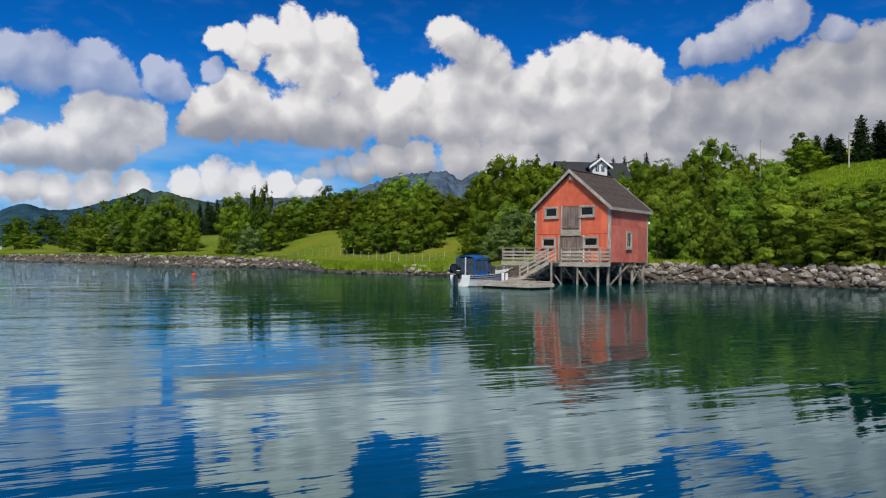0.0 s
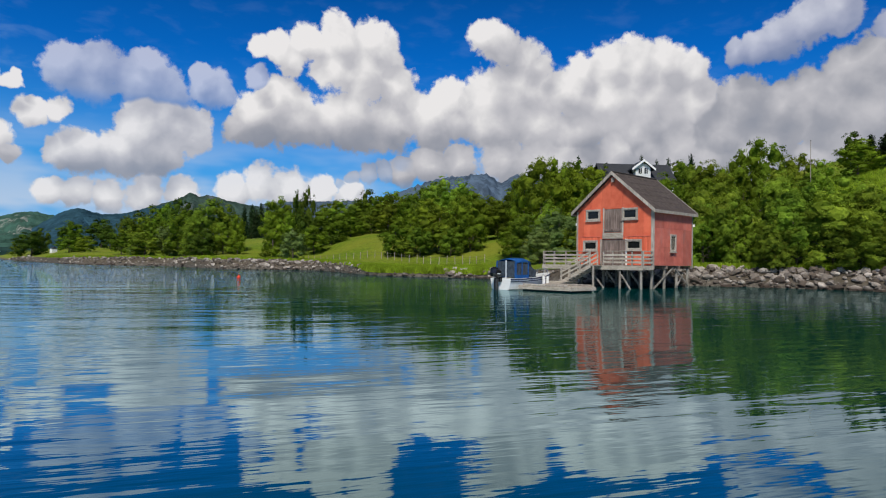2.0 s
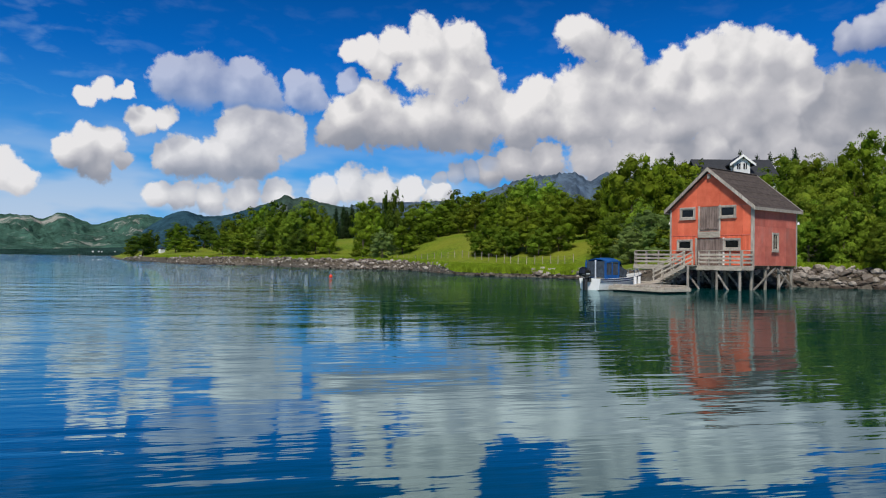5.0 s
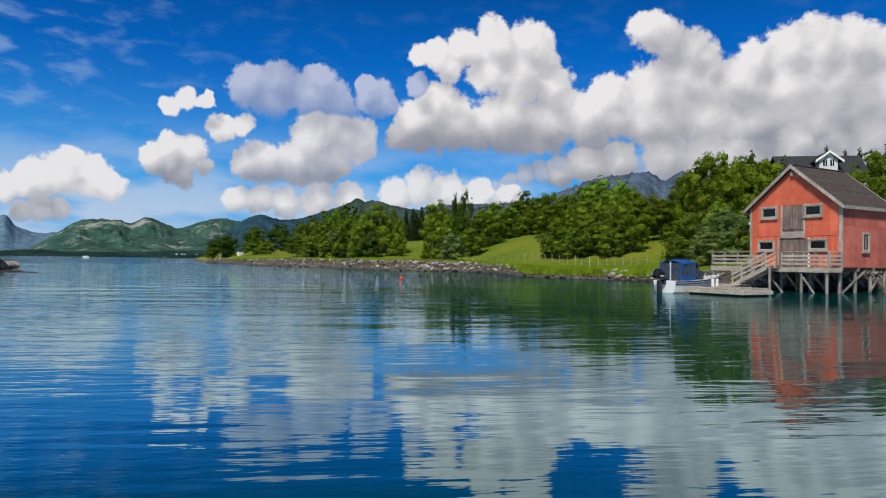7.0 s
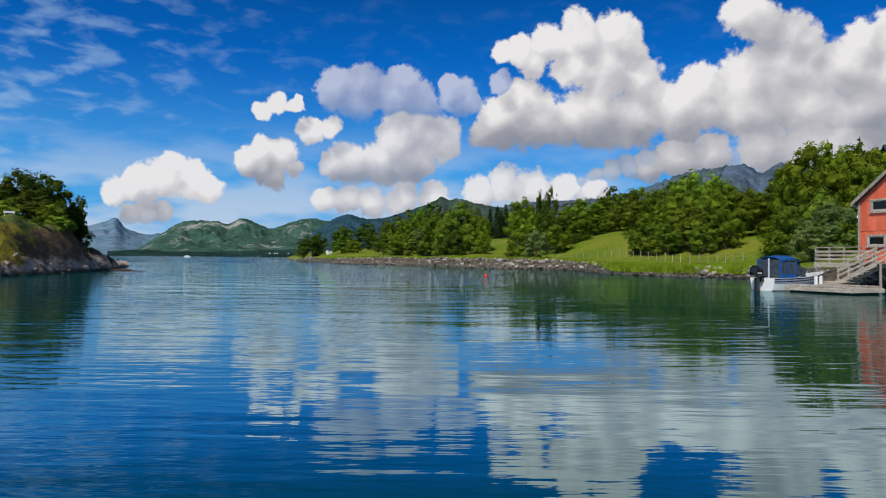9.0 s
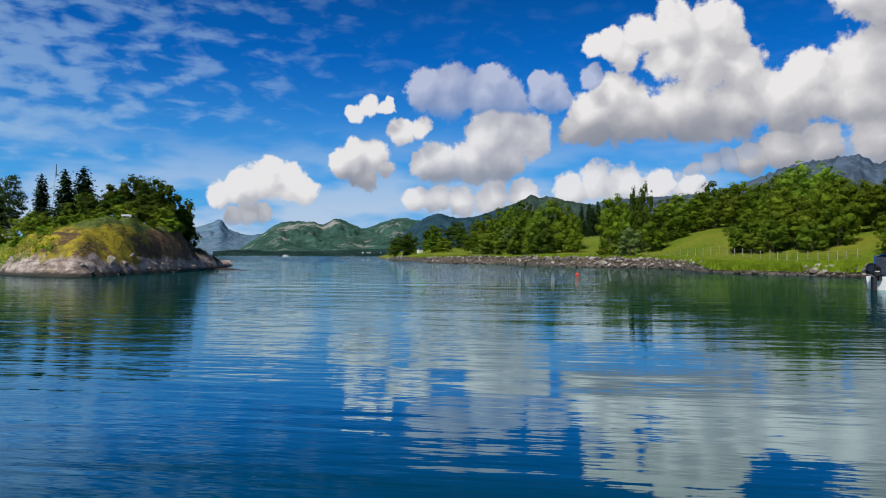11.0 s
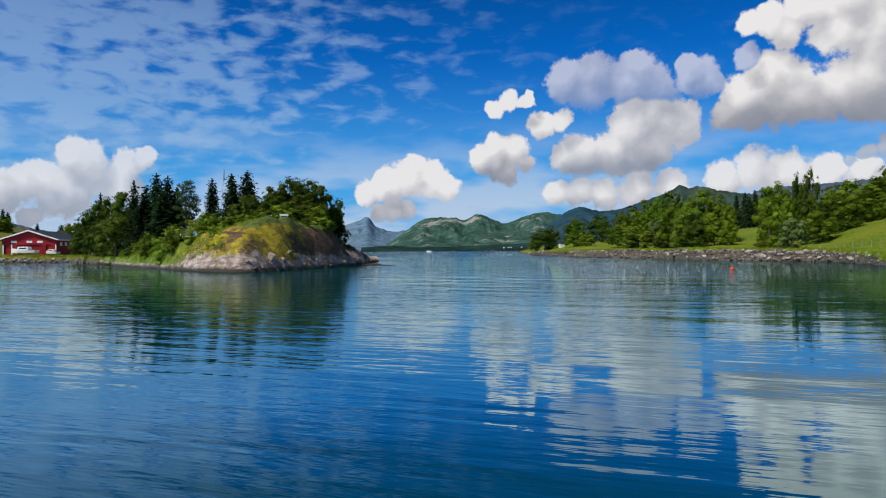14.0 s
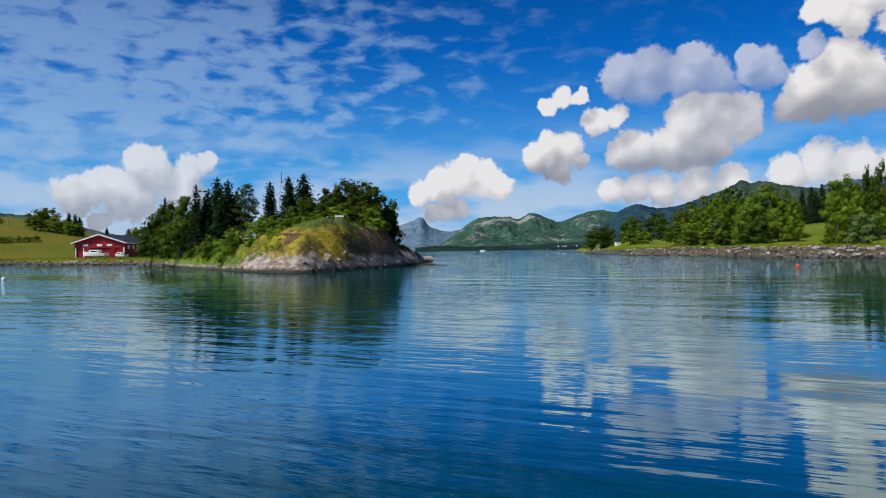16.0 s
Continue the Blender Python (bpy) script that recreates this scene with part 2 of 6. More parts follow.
    base = n.mix(milky, base, (0.52 * CLOUD, 0.64 * CLOUD, 0.81 * CLOUD))
    base = n.mix(thin, base, (0.37 * CLOUD, 0.55 * CLOUD, 0.78 * CLOUD))
    n.put(back.inputs[0], n.mix(cover, base, puff))
    back.inputs[1].default_value = 1.0


SKY, CLOUD = 0.064, 1.0
build_sky()
sun = new("sun", bpy.data.lights.new("sun", "SUN"))
sun.data.energy, sun.data.angle, sun.data.color = 4.4, radians(9.0), (1.0, 0.95, 0.87)
sun.matrix_world = look(polar(SUN_AZ, 100 * math.cos(radians(SUN_EL)), 100 * math.sin(radians(SUN_EL))), (0, 0, 0))
scene.view_settings.exposure = -0.09


# ---- materials ----
def mat_water():
    m, n, b = material("water")
    tree = m.node_tree
    p = n.position()
    turn = tree.nodes.new("ShaderNodeVectorRotate")
    turn.rotation_type = "Z_AXIS"
    turn.inputs["Angle"].default_value = radians(-24)
    n.put(turn.inputs["Vector"], p)
    q = turn.outputs[0]
    swell = n.noise(n.scaled(q, 0.28, 0.9, 1.0), 0.5, 2.0, 0.5)
    wave = n.noise(n.scaled(q, 0.42, 1.6, 1.0), 1.1, 1.0, 0.45, distortion=0.5)
    ripple = n.noise(n.scaled(q, 0.55, 2.4, 1.0), 2.4, 2.0, 0.5)
    calm = n.remap(n.noise(p, 0.045, 2.0), 0.35, 0.65, 0.35, 1.15)
    out = n.remap(n.vec("LENGTH", p, out=1), 50.0, 260.0, 1.0, 4.0)
    # a wind-ruffled lane out on the open fjord
    split = tree.nodes.new("ShaderNodeSeparateXYZ")
    n.put(split.inputs[0], p)
    az = n.math("DEGREES", n.math("ARCTAN2", n.math("MULTIPLY", split.outputs[0], -1.0), split.outputs[1]))
    az = n.math("ADD", az, n.math("MULTIPLY_ADD", n.noise(n.scaled(p, 0.25, 1.0, 1.0), 0.08, 3.0), 10.0, -5.0))
    lane = n.math("MULTIPLY", n.remap(az, 12.0, 27.0), n.remap(az, 47.0, 51.0, 1.0, 0.0))
    lane = n.math("MULTIPLY", lane, n.remap(n.vec("LENGTH", p, out=1), 12.0, 45.0))
    bay = n.math("MULTIPLY", n.remap(az, 66.0, 72.0), n.remap(n.vec("LENGTH", p, out=1), 14.0, 40.0))
    lane = n.math("MAXIMUM", lane, bay)
    out = n.math("ADD", out, n.math("MULTIPLY", lane, 2.8))
    h = n.math("ADD", n.math("MULTIPLY", wave, 0.016), n.math("MULTIPLY", ripple, 0.0068))
    h = n.math("ADD", n.math("MULTIPLY", h, calm), n.math("MULTIPLY", swell, 0.028))
    normal = n.bump(n.math("MULTIPLY", h, out), 1.0, 1.0)
    body = b
    body.inputs["Base Color"].default_value = (0.0, 0.034, 0.033, 1)
    body.inputs["Roughness"].default_value = 1.0
    body.inputs["Specular IOR Level"].default_value = 0.0
    gloss = tree.nodes.new("ShaderNodeBsdfGlossy")
    gloss.inputs["Color"].default_value = (0.74, 0.93, 0.97, 1)
    gloss.inputs["Roughness"].default_value = 0.0
    n.put(gloss.inputs["Normal"], normal)
    fresnel = tree.nodes.new("ShaderNodeFresnel")
    fresnel.inputs["IOR"].default_value = 1.33
    n.put(fresnel.inputs["Normal"], normal)
    both = tree.nodes.new("ShaderNodeMixShader")
    n.put(both.inputs[0], n.math("MINIMUM", n.math("MULTIPLY_ADD", fresnel.outputs[0], 2.3, -0.04), n.math("MULTIPLY_ADD", lane, 0.3, 0.59)))
    n.put(both.inputs[1], body.outputs[0])
    n.put(both.inputs[2], gloss.outputs[0])
    n.put(tree.nodes["Material Output"].inputs[0], both.outputs[0])
    return m


def mat_grass(name, dark, light, dry):
    m, n, b = material(name)
    p = n.position()
    big = n.remap(n.noise(p, 0.06, 4.0), 0.35, 0.65)
    fine = n.remap(n.noise(p, 1.7, 6.0, 0.7), 0.3, 0.7)
    c = n.mix(fine, dark, light)
    c = n.mix(n.math("MULTIPLY", big, 0.55), c, dry)
    split = m.node_tree.nodes.new("ShaderNodeSeparateXYZ")
    n.put(split.inputs[0], p)
    wet = n.remap(n.math("ADD", split.outputs[2], n.math("MULTIPLY", n.noise(p, 0.8, 3.0), 0.5)), 0.55, 1.0, 1.0, 0.0)
    stone = n.mix(n.remap(n.noise(p, 2.5, 5.0, 0.7), 0.3, 0.7), (0.05, 0.042, 0.034), (0.17, 0.15, 0.125))
    n.put(b.inputs["Base Color"], n.mix(wet, c, stone))
    b.inputs["Roughness"].default_value = 0.9
    b.inputs["Specular IOR Level"].default_value = 0.15
    n.put(b.inputs["Normal"], n.bump(n.noise(p, 3.0, 6.0, 0.7), 0.9, 0.25))
    return m


def mat_headland():
    m, n, b = material("headland_rock")
    p = n.position()
    split = m.node_tree.nodes.new("ShaderNodeSeparateXYZ")
    n.put(split.inputs[0], p)
    z = split.outputs[2]
    grain = n.noise(n.scaled(p, 1.0, 1.0, 2.2), 0.9, 8.0, 0.68)
    rock = n.mix(n.remap(grain, 0.35, 0.68), (0.18, 0.13, 0.105), (0.66, 0.55, 0.49))
    warp = n.vec("SCALE", p)
    n.put(warp.node.inputs["Scale"], n.remap(grain, 0.0, 1.0, 0.985, 1.015, "LINEAR"))
    crack = n.remap(n.voronoi(n.scaled(warp, 0.22, 0.3, 0.9), 1.1, "DISTANCE_TO_EDGE"), 0.0, 0.05, 0.6, 1.0)
    rock = n.mix(1.0, rock, crack, "MULTIPLY")
    weed = n.remap(n.math("ADD", z, n.math("MULTIPLY", grain, 0.5)), 0.35, 0.8, 1.0, 0.0)
    rock = n.mix(weed, rock, (0.035, 0.026, 0.018))
    az = n.math("DEGREES", n.math("ARCTAN2", n.math("MULTIPLY", split.outputs[0], -1.0), split.outputs[1]))
    moss = n.mix(n.remap(n.noise(p, 0.7, 6.0, 0.7), 0.35, 0.65), (0.12, 0.095, 0.010), (0.47, 0.365, 0.012))
    turf = n.mix(n.remap(n.noise(p, 1.4, 6.0, 0.7), 0.3, 0.7), (0.035, 0.06, 0.008), (0.14, 0.19, 0.02))
    heath_and_shade = n.mix(n.remap(n.noise(p, 2.0, 6.0, 0.7), 0.3, 0.7), (0.045, 0.026, 0.014), (0.17, 0.10, 0.04))
    uneven = n.math("MULTIPLY_ADD", n.noise(p, 0.3, 5.0, 0.65), 5.0, -2.5)
    level = n.math("ADD", z, uneven)
    mossy = n.remap(level, 1.0, 1.5)
    # brown heather in patches; the same brown paints the shade of the eastern flank
    patchy = n.math("ADD", n.noise(n.scaled(n.vec("ADD", p, (9.0, 4.0, 2.0)), 0.8, 0.8, 1.6), 0.5, 5.0, 0.65), n.remap(az, 56.5, 53.0, 0.0, 0.22))
    moss = n.mix(n.remap(patchy, 0.53, 0.60), moss, heath_and_shade)
    c = n.mix(mossy, rock, moss)
    c = n.mix(n.remap(n.math("ADD", z, n.math("MULTIPLY", uneven, 0.5)), 3.9, 4.4), c, turf)
    # green bank that runs down to the water west of the slabs
    green = n.math("MULTIPLY", n.remap(n.math("ADD", az, uneven), 63.5, 66.0), n.remap(n.math("ADD", z, n.math("MULTIPLY", uneven, 0.15)), 0.3, 0.55))
    c = n.mix(green, c, n.mix(n.remap(n.noise(p, 1.1, 5.0, 0.7), 0.3, 0.7), (0.06, 0.11, 0.008), (0.20, 0.27, 0.02)))
    n.put(b.inputs["Base Color"], c)
    b.inputs["Roughness"].default_value = 0.85
    n.put(b.inputs["Normal"], n.bump(n.math("ADD", grain, n.math("MULTIPLY", crack, 0.3)), 1.0, 0.35))
    return m


def mat_stone():
    m, n, b = material("boulder")
    p = n.coords()
    info = m.node_tree.nodes.new("ShaderNodeObjectInfo").outputs["Random"]
    island = m.node_tree.nodes.new("ShaderNodeNewGeometry").outputs["Random Per Island"]
    pick = n.math("FRACT", n.math("ADD", info, n.math("MULTIPLY", island, 3.7)))
    c = n.mix(n.math("POWER", pick, 1.7), (0.085, 0.062, 0.046), (0.56, 0.50, 0.44))
    g = n.noise(p, 3.0, 6.0, 0.7)
    c = n.mix(n.math("MULTIPLY", n.remap(g, 0.35, 0.7), 0.6), c, (0.07, 0.06, 0.05))
    w = n.position()
    split = m.node_tree.nodes.new("ShaderNodeSeparateXYZ")
    n.put(split.inputs[0], w)
    weed = n.remap(n.math("ADD", split.outputs[2], n.math("MULTIPLY", n.noise(w, 1.0, 3.0), 0.4)), 0.3, 0.65, 1.0, 0.0)
    n.put(b.inputs["Base Color"], n.mix(weed, c, (0.035, 0.022, 0.014)))
    b.inputs["Roughness"].default_value = 0.85
    n.put(b.inputs["Normal"], n.bump(g, 0.8, 0.08))
    return m


def mat_leaf(name, dark, light, gloss=0.65):
    m, n, b = material(name)
    island = m.node_tree.nodes.new("ShaderNodeNewGeometry").outputs["Random Per Island"]
    info = m.node_tree.nodes.new("ShaderNodeObjectInfo").outputs["Random"]
    c = n.mix(n.math("MULTIPLY_ADD", island, 0.6, 0.25), dark, light)
    soft = n.remap(n.noise(n.position(), 0.6, 3.0), 0.3, 0.7, 0.7, 1.3)
    c = n.vec("SCALE", c)
    n.put(c.node.inputs["Scale"], soft)
    hue = m.node_tree.nodes.new("ShaderNodeHueSaturation")
    n.put(hue.inputs["Color"], c)
    n.put(hue.inputs["Hue"], n.remap(info, 0.0, 1.0, 0.478, 0.514, "LINEAR"))
    n.put(hue.inputs["Value"], n.remap(n.math("FRACT", n.math("MULTIPLY", info, 7.3)), 0.0, 1.0, 0.72, 1.4, "LINEAR"))
    n.put(b.inputs["Base Color"], hue.outputs[0])
    b.inputs["Roughness"].default_value = gloss
    b.inputs["Specular IOR Level"].default_value = 0.08
    glow = m.node_tree.nodes.new("ShaderNodeBsdfTranslucent")
    n.put(glow.inputs[0], hue.outputs[0])
    both = m.node_tree.nodes.new("ShaderNodeMixShader")
    both.inputs[0].default_value = 0.34
    n.put(both.inputs[1], b.outputs[0])
    n.put(both.inputs[2], glow.outputs[0])
    n.put(m.node_tree.nodes["Material Output"].inputs[0], both.outputs[0])
    return m


def mat_grain(name, dark, light, scale=(1.0, 1.0, 0.12), size=9.0, rough=0.8, bump=0.3, stain=None):
    """Weathered or painted wood with grain along one axis."""
    m, n, b = material(name)
    p = n.coords()
    info = m.node_tree.nodes.new("ShaderNodeObjectInfo").outputs["Random"]
    g = n.noise(n.scaled(p, *scale), size, 6.0, 0.65)
    s = n.noise(p, 1.3, 4.0, 0.6)
    c = n.mix(n.remap(n.math("ADD", n.math("MULTIPLY", g, 0.7), n.math("MULTIPLY", s, 0.3)), 0.32, 0.68), dark, light)
    if stain:
        wear = n.noise(n.scaled(n.vec("ADD", p, (3.0, 7.0, 1.0)), 1.0, 1.0, 0.35), 1.1, 6.0, 0.7)
        c = n.mix(n.remap(wear, 0.5, 0.78, 0.0, 0.75), c, stain)
    hue = m.node_tree.nodes.new("ShaderNodeHueSaturation")
    n.put(hue.inputs["Color"], c)
    n.put(hue.inputs["Value"], n.remap(info, 0.0, 1.0, 0.82, 1.14, "LINEAR"))
    n.put(b.inputs["Base Color"], hue.outputs[0])
    b.inputs["Roughness"].default_value = rough
    b.inputs["Specular IOR Level"].default_value = 0.25
    n.put(b.inputs["Normal"], n.bump(g, bump, 0.02))
    return m


def mat_plain(name, colour, rough=0.5, metal=0.0, vary=0.15, spec=0.5):
    m, n, b = material(name)
    p = n.coords()
    s = n.noise(p, 4.0, 5.0, 0.65)
    low = tuple(v * (1 - vary) for v in colour)
    high = tuple(min(1.0, v * (1 + vary)) for v in colour)
    n.put(b.inputs["Base Color"], n.mix(n.remap(s, 0.3, 0.7), low, high))
    b.inputs["Roughness"].default_value = rough
    b.inputs["Metallic"].default_value = metal
    b.inputs["Specular IOR Level"].default_value = spec
    return m


def mat_mountain(name, wood, rock, bare):
    m, n, b = material(name)
    p = n.position()
    s = n.noise(n.scaled(p, 1.0, 1.0, 0.35), 0.0075, 8.0, 0.72)
    f = n.noise(n.scaled(p, 1.0, 1.0, 0.6), 0.02, 6.0, 0.7)
    c = n.mix(n.remap(f, 0.35, 0.65), tuple(v * 0.65 for v in wood), tuple(v * 1.3 for v in wood))
    n.put(b.inputs["Base Color"], n.mix(n.remap(s, bare, bare + 0.1), c, rock))
    b.inputs["Roughness"].default_value = 1.0
    b.inputs["Specular IOR Level"].default_value = 0.0
    n.put(b.inputs["Normal"], n.bump(f, 0.9, 25.0))
    return m


WATER = mat_water()
MEADOW = mat_grass("meadow", (0.055, 0.105, 0.006), (0.19, 0.275, 0.016), (0.25, 0.245, 0.03))
HEADLAND = mat_headland()
STONE = mat_stone()
LEAF_GREEN = mat_leaf("leaf_green", (0.060, 0.104, 0.006), (0.150, 0.226, 0.015))
LEAF_LIGHT = mat_leaf("leaf_light", (0.080, 0.136, 0.010), (0.192, 0.282, 0.026))
LEAF_GREY = mat_leaf("leaf_grey", (0.105, 0.17, 0.04), (0.215, 0.30, 0.085))
NEEDLE = mat_leaf("needle", (0.010, 0.028, 0.010), (0.035, 0.07, 0.022))
NEEDLE_PINE = mat_leaf("needle_pine", (0.02, 0.04, 0.012), (0.065, 0.10, 0.025))
BARK = mat_grain("bark", (0.05, 0.04, 0.03), (0.17, 0.14, 0.11), (1, 1, 0.3), 6.0, 0.9, 0.8)
GRASS_BLADE = mat_leaf("grass_blade", (0.11, 0.185, 0.010), (0.27, 0.36, 0.026))
MEADOW_DRY = mat_grass("meadow_dry", (0.055, 0.085, 0.006), (0.165, 0.185, 0.014), (0.20, 0.155, 0.018))
# the farthest peaks: distance haze painted into the base colour as pale blue
HAZY_FAR = mat_mountain("hazy_far", (0.12, 0.21, 0.30), (0.17, 0.25, 0.34), 0.5)
# wood green with a little blue distance haze painted in
HAZY_MAIN = mat_mountain("hazy_main", (0.050, 0.112, 0.088), (0.34, 0.34, 0.31), 0.54)
# blue haze of distance painted into the ridge's base colour
HAZY_RIDGE = mat_mountain("hazy_ridge", (0.03, 0.075, 0.105), (0.07, 0.12, 0.14), 0.6)
# peak and west ridge: green and rock greyed by painted haze
HAZY_PEAK = mat_mountain("hazy_peak", (0.05, 0.085, 0.07), (0.14, 0.16, 0.17), 0.52)
ROCK_STRIP = mat_mountain("rock_strip", (0.022, 0.05, 0.045), (0.05, 0.075, 0.065), 0.65)
RED_BOARD = mat_grain("red_boards", (0.60, 0.10, 0.045), (0.80, 0.19, 0.105), (1, 1, 0.06), 7.0, 0.7, stain=(0.55, 0.16, 0.10))
RED_PANEL = mat_grain("red_panels", (0.47, 0.115, 0.085), (0.62, 0.18, 0.13), (0.4, 0.4, 0.4), 3.0, 0.6, 0.1, (0.40, 0.20, 0.17))
RED_PANEL_BRIGHT = mat_grain("red_gable", (0.60, 0.11, 0.055), (0.74, 0.17, 0.09), (0.4, 0.4, 0.4), 3.0, 0.65, 0.1)
GREY_WOOD = mat_grain("grey_wood", (0.23, 0.20, 0.17), (0.48, 0.43, 0.37))
PALE_WOOD = mat_grain("pale_wood", (0.28, 0.245, 0.195), (0.54, 0.48, 0.40), (0.3, 1, 1))
OLD_WOOD = mat_grain("old_wood", (0.11, 0.08, 0.066), (0.29, 0.22, 0.19), (1, 1, 0.08), 10.0)
PILE_WOOD = mat_grain("pile_wood", (0.12, 0.105, 0.085), (0.34, 0.31, 0.27), (1, 1, 0.15), 6.0)
WHITE_PAINT = mat_plain("white_paint", (0.78, 0.78, 0.76), 0.5, vary=0.08)
WHITE_BOARD = mat_grain("white_boards", (0.66, 0.67, 0.67), (0.82, 0.82, 0.80), (1, 1, 0.05), 6.0, 0.6, 0.15)
ROOF_FELT = mat_plain("roof_felt", (0.078, 0.062, 0.055), 0.75, vary=0.4, spec=0.3)
SLATE = mat_plain("slate", (0.035, 0.038, 0.045), 0.6, vary=0.3, spec=0.3)
BARN_RED = mat_grain("barn_red", (0.22, 0.009, 0.014), (0.37, 0.018, 0.024), (1, 1, 0.06), 6.0, 0.7)
IRON = mat_plain("iron", (0.12, 0.11, 0.10), 0.6, 0.6)
STEEL = mat_plain("steel", (0.7, 0.7, 0.7), 0.25, 1.0, 0.05)
GELCOAT = mat_plain("gelcoat", (0.80, 0.81, 0.80), 0.2, vary=0.05)
NAVY = mat_plain("navy", (0.012, 0.02, 0.06), 0.35)
CANVAS = mat_plain("canvas", (0.008, 0.07, 0.24), 0.8, vary=0.2, spec=0.2)
CANVAS_PALE = mat_plain("canvas_pale", (0.5, 0.55, 0.62), 0.7)
BLACK_GLOSS = mat_plain("black_gloss", (0.012, 0.012, 0.014), 0.25)
DARK_RUBBER = mat_plain("dark_rubber", (0.02, 0.02, 0.02), 0.7)
ORANGE = mat_plain("orange_plastic", (0.75, 0.06, 0.015), 0.4)
DARK_GLASS = mat_plain("dark_glass", (0.010, 0.012, 0.014), 0.05, vary=0.3, spec=0.2)
BOAT_GLASS = mat_plain("boat_glass", (0.05, 0.065, 0.085), 0.08, vary=0.3)
GRAVEL = mat_grass("shore_gravel", (0.05, 0.04, 0.03), (0.16, 0.13, 0.10), (0.10, 0.085, 0.06))
# back mountain: haze painted in, paler and bluer than bare rock
HAZY_BACK = mat_mountain("hazy_back", (0.085, 0.125, 0.18), (0.12, 0.165, 0.225), 0.55)
LEAF_DARK = mat_leaf("leaf_dark", (0.024, 0.047, 0.005), (0.078, 0.122, 0.012))


# ---- mesh tools ----
def mesh_object(name, verts, faces, mat, parent=None, smoothed=False):
    me = bpy.data.meshes.new(name)
    me.from_pydata([tuple(v) for v in verts], [], faces)
    me.materials.append(mat)
    if smoothed:
        me.polygons.foreach_set("use_smooth", [True] * len(me.polygons))
    ob = new(name, me)
    ob.parent = parent
    return ob


def part(name, bm, mat, parent=None, label="", smoothed=False):
    """Links a bmesh as one mesh object under a thing or a part."""
    me = bpy.data.meshes.new(name)
    bmesh.ops.recalc_face_normals(bm, faces=bm.faces)
    bm.to_mesh(me)
    bm.free()
    me.materials.append(mat)
    if smoothed:
        me.polygons.foreach_set("use_smooth", [True] * len(me.polygons))
    ob = new(name, me)
    ob.parent = parent
    if label:
        ob["label"] = label
    return ob


def box(bm, lo, hi, bevel=0.0, turn=None):
    """A box from corner to corner, with softened edges."""
    lo, hi = Vector(lo), Vector(hi)
    m = Matrix.Translation((lo + hi) / 2) @ Matrix.Diagonal((*(hi - lo), 1))
    if turn is not None:
        m = turn @ m
    r = bmesh.ops.create_cube(bm, size=1.0, matrix=m)
    if bevel:
        edges = list({e for v in r["verts"] for e in v.link_edges})
        bmesh.ops.bevel(bm, geom=edges, offset=bevel, segments=1, affect="EDGES")
    return bm


def boxed(lo, hi, bevel=0.0, turn=None):
    return box(bmesh.new(), lo, hi, bevel, turn)


def beam(a, b, w, h, bevel=0.01):
    """A squared timber from a to b."""
    a, b = Vector(a), Vector(b)
    along = b - a
    turn = along.to_track_quat("X", "Z").to_matrix().to_4x4()
    return boxed((0, -w / 2, -h / 2), (along.length, w / 2, h / 2), bevel, Matrix.Translation(a) @ turn)


def rod(a, b, r0, r1, sides=8, bm=None):
    """A tapered round pole from a to b."""
    a, b = Vector(a), Vector(b)
    bm = bm or bmesh.new()
    turn = (b - a).to_track_quat("Z", "Y").to_matrix().to_4x4()
    bmesh.ops.create_cone(bm, cap_ends=True, segments=sides, radius1=r0, radius2=r1, depth=(b - a).length,
                          matrix=Matrix.Translation((a + b) / 2) @ turn)
    return bm


def prism(outline, y0, y1):
    """Extrudes an outline in x and z from y0 to y1."""
    bm = bmesh.new()
    a = [bm.verts.new((x, y0, z)) for x, z in outline]
    b = [bm.verts.new((x, y1, z)) for x, z in outline]
    k = len(outline)
    bm.faces.new(a)
    bm.faces.new(b[::-1])
    for i in range(k):
        bm.faces.new((a[i], b[i], b[(i + 1) % k], a[(i + 1) % k]))
    return bm


# ---- water ----
def build_water():
    verts, faces = [(0, 0, 0)], []
    rings = [2, 8, 25, 80, 250, 800, 2000, 4800]
    for r in rings:
        verts += [tuple(polar(i * 7.5, r)) for i in range(48)]
    for i in range(48):
        j = (i + 1) % 48
        faces.append((0, 1 + i, 1 + j))
        for k in range(len(rings) - 1):
            a = 1 + 48 * k
            faces.append((a + i, a + 48 + i, a + 48 + j, a + j))
    return tagged(mesh_object("water", verts, faces, WATER, smoothed=True), "calm rippled blue-green fjord water", "water", kind="structure")


build_water()

# ---- land ----
# Shoreline: bearing and distance; then the height of the bank, the length over which the slope sets in, and the slope.
SHORE = [(-75, 48), (-40, 55), (-32, 57), (-27, 59), (-17, 60), (-13, 57), (-8, 57), (-4, 63), (1.5, 71.6), (9, 77.5), (12, 92), (14.5, 108), (22, 117),
         (26, 147), (32.5, 165), (35, 230), (37, 300), (38, 420)]
BANK = [(-75, 1.6), (-17, 1.5), (-5, 1.2), (0, 0.8), (9, 0.8), (14.5, 1.3), (22, 1.5), (38, 1.2)]
EASE = [(-75, 20), (-15, 25), (-5, 40), (15, 50), (38, 40)]
SLOPE = [(-75, 0.25), (-32, 0.25), (-22, 0.2), (-15, 0.14), (0, 0.11), (10, 0.095), (20, 0.06), (30, 0.035), (37, 0.015)]
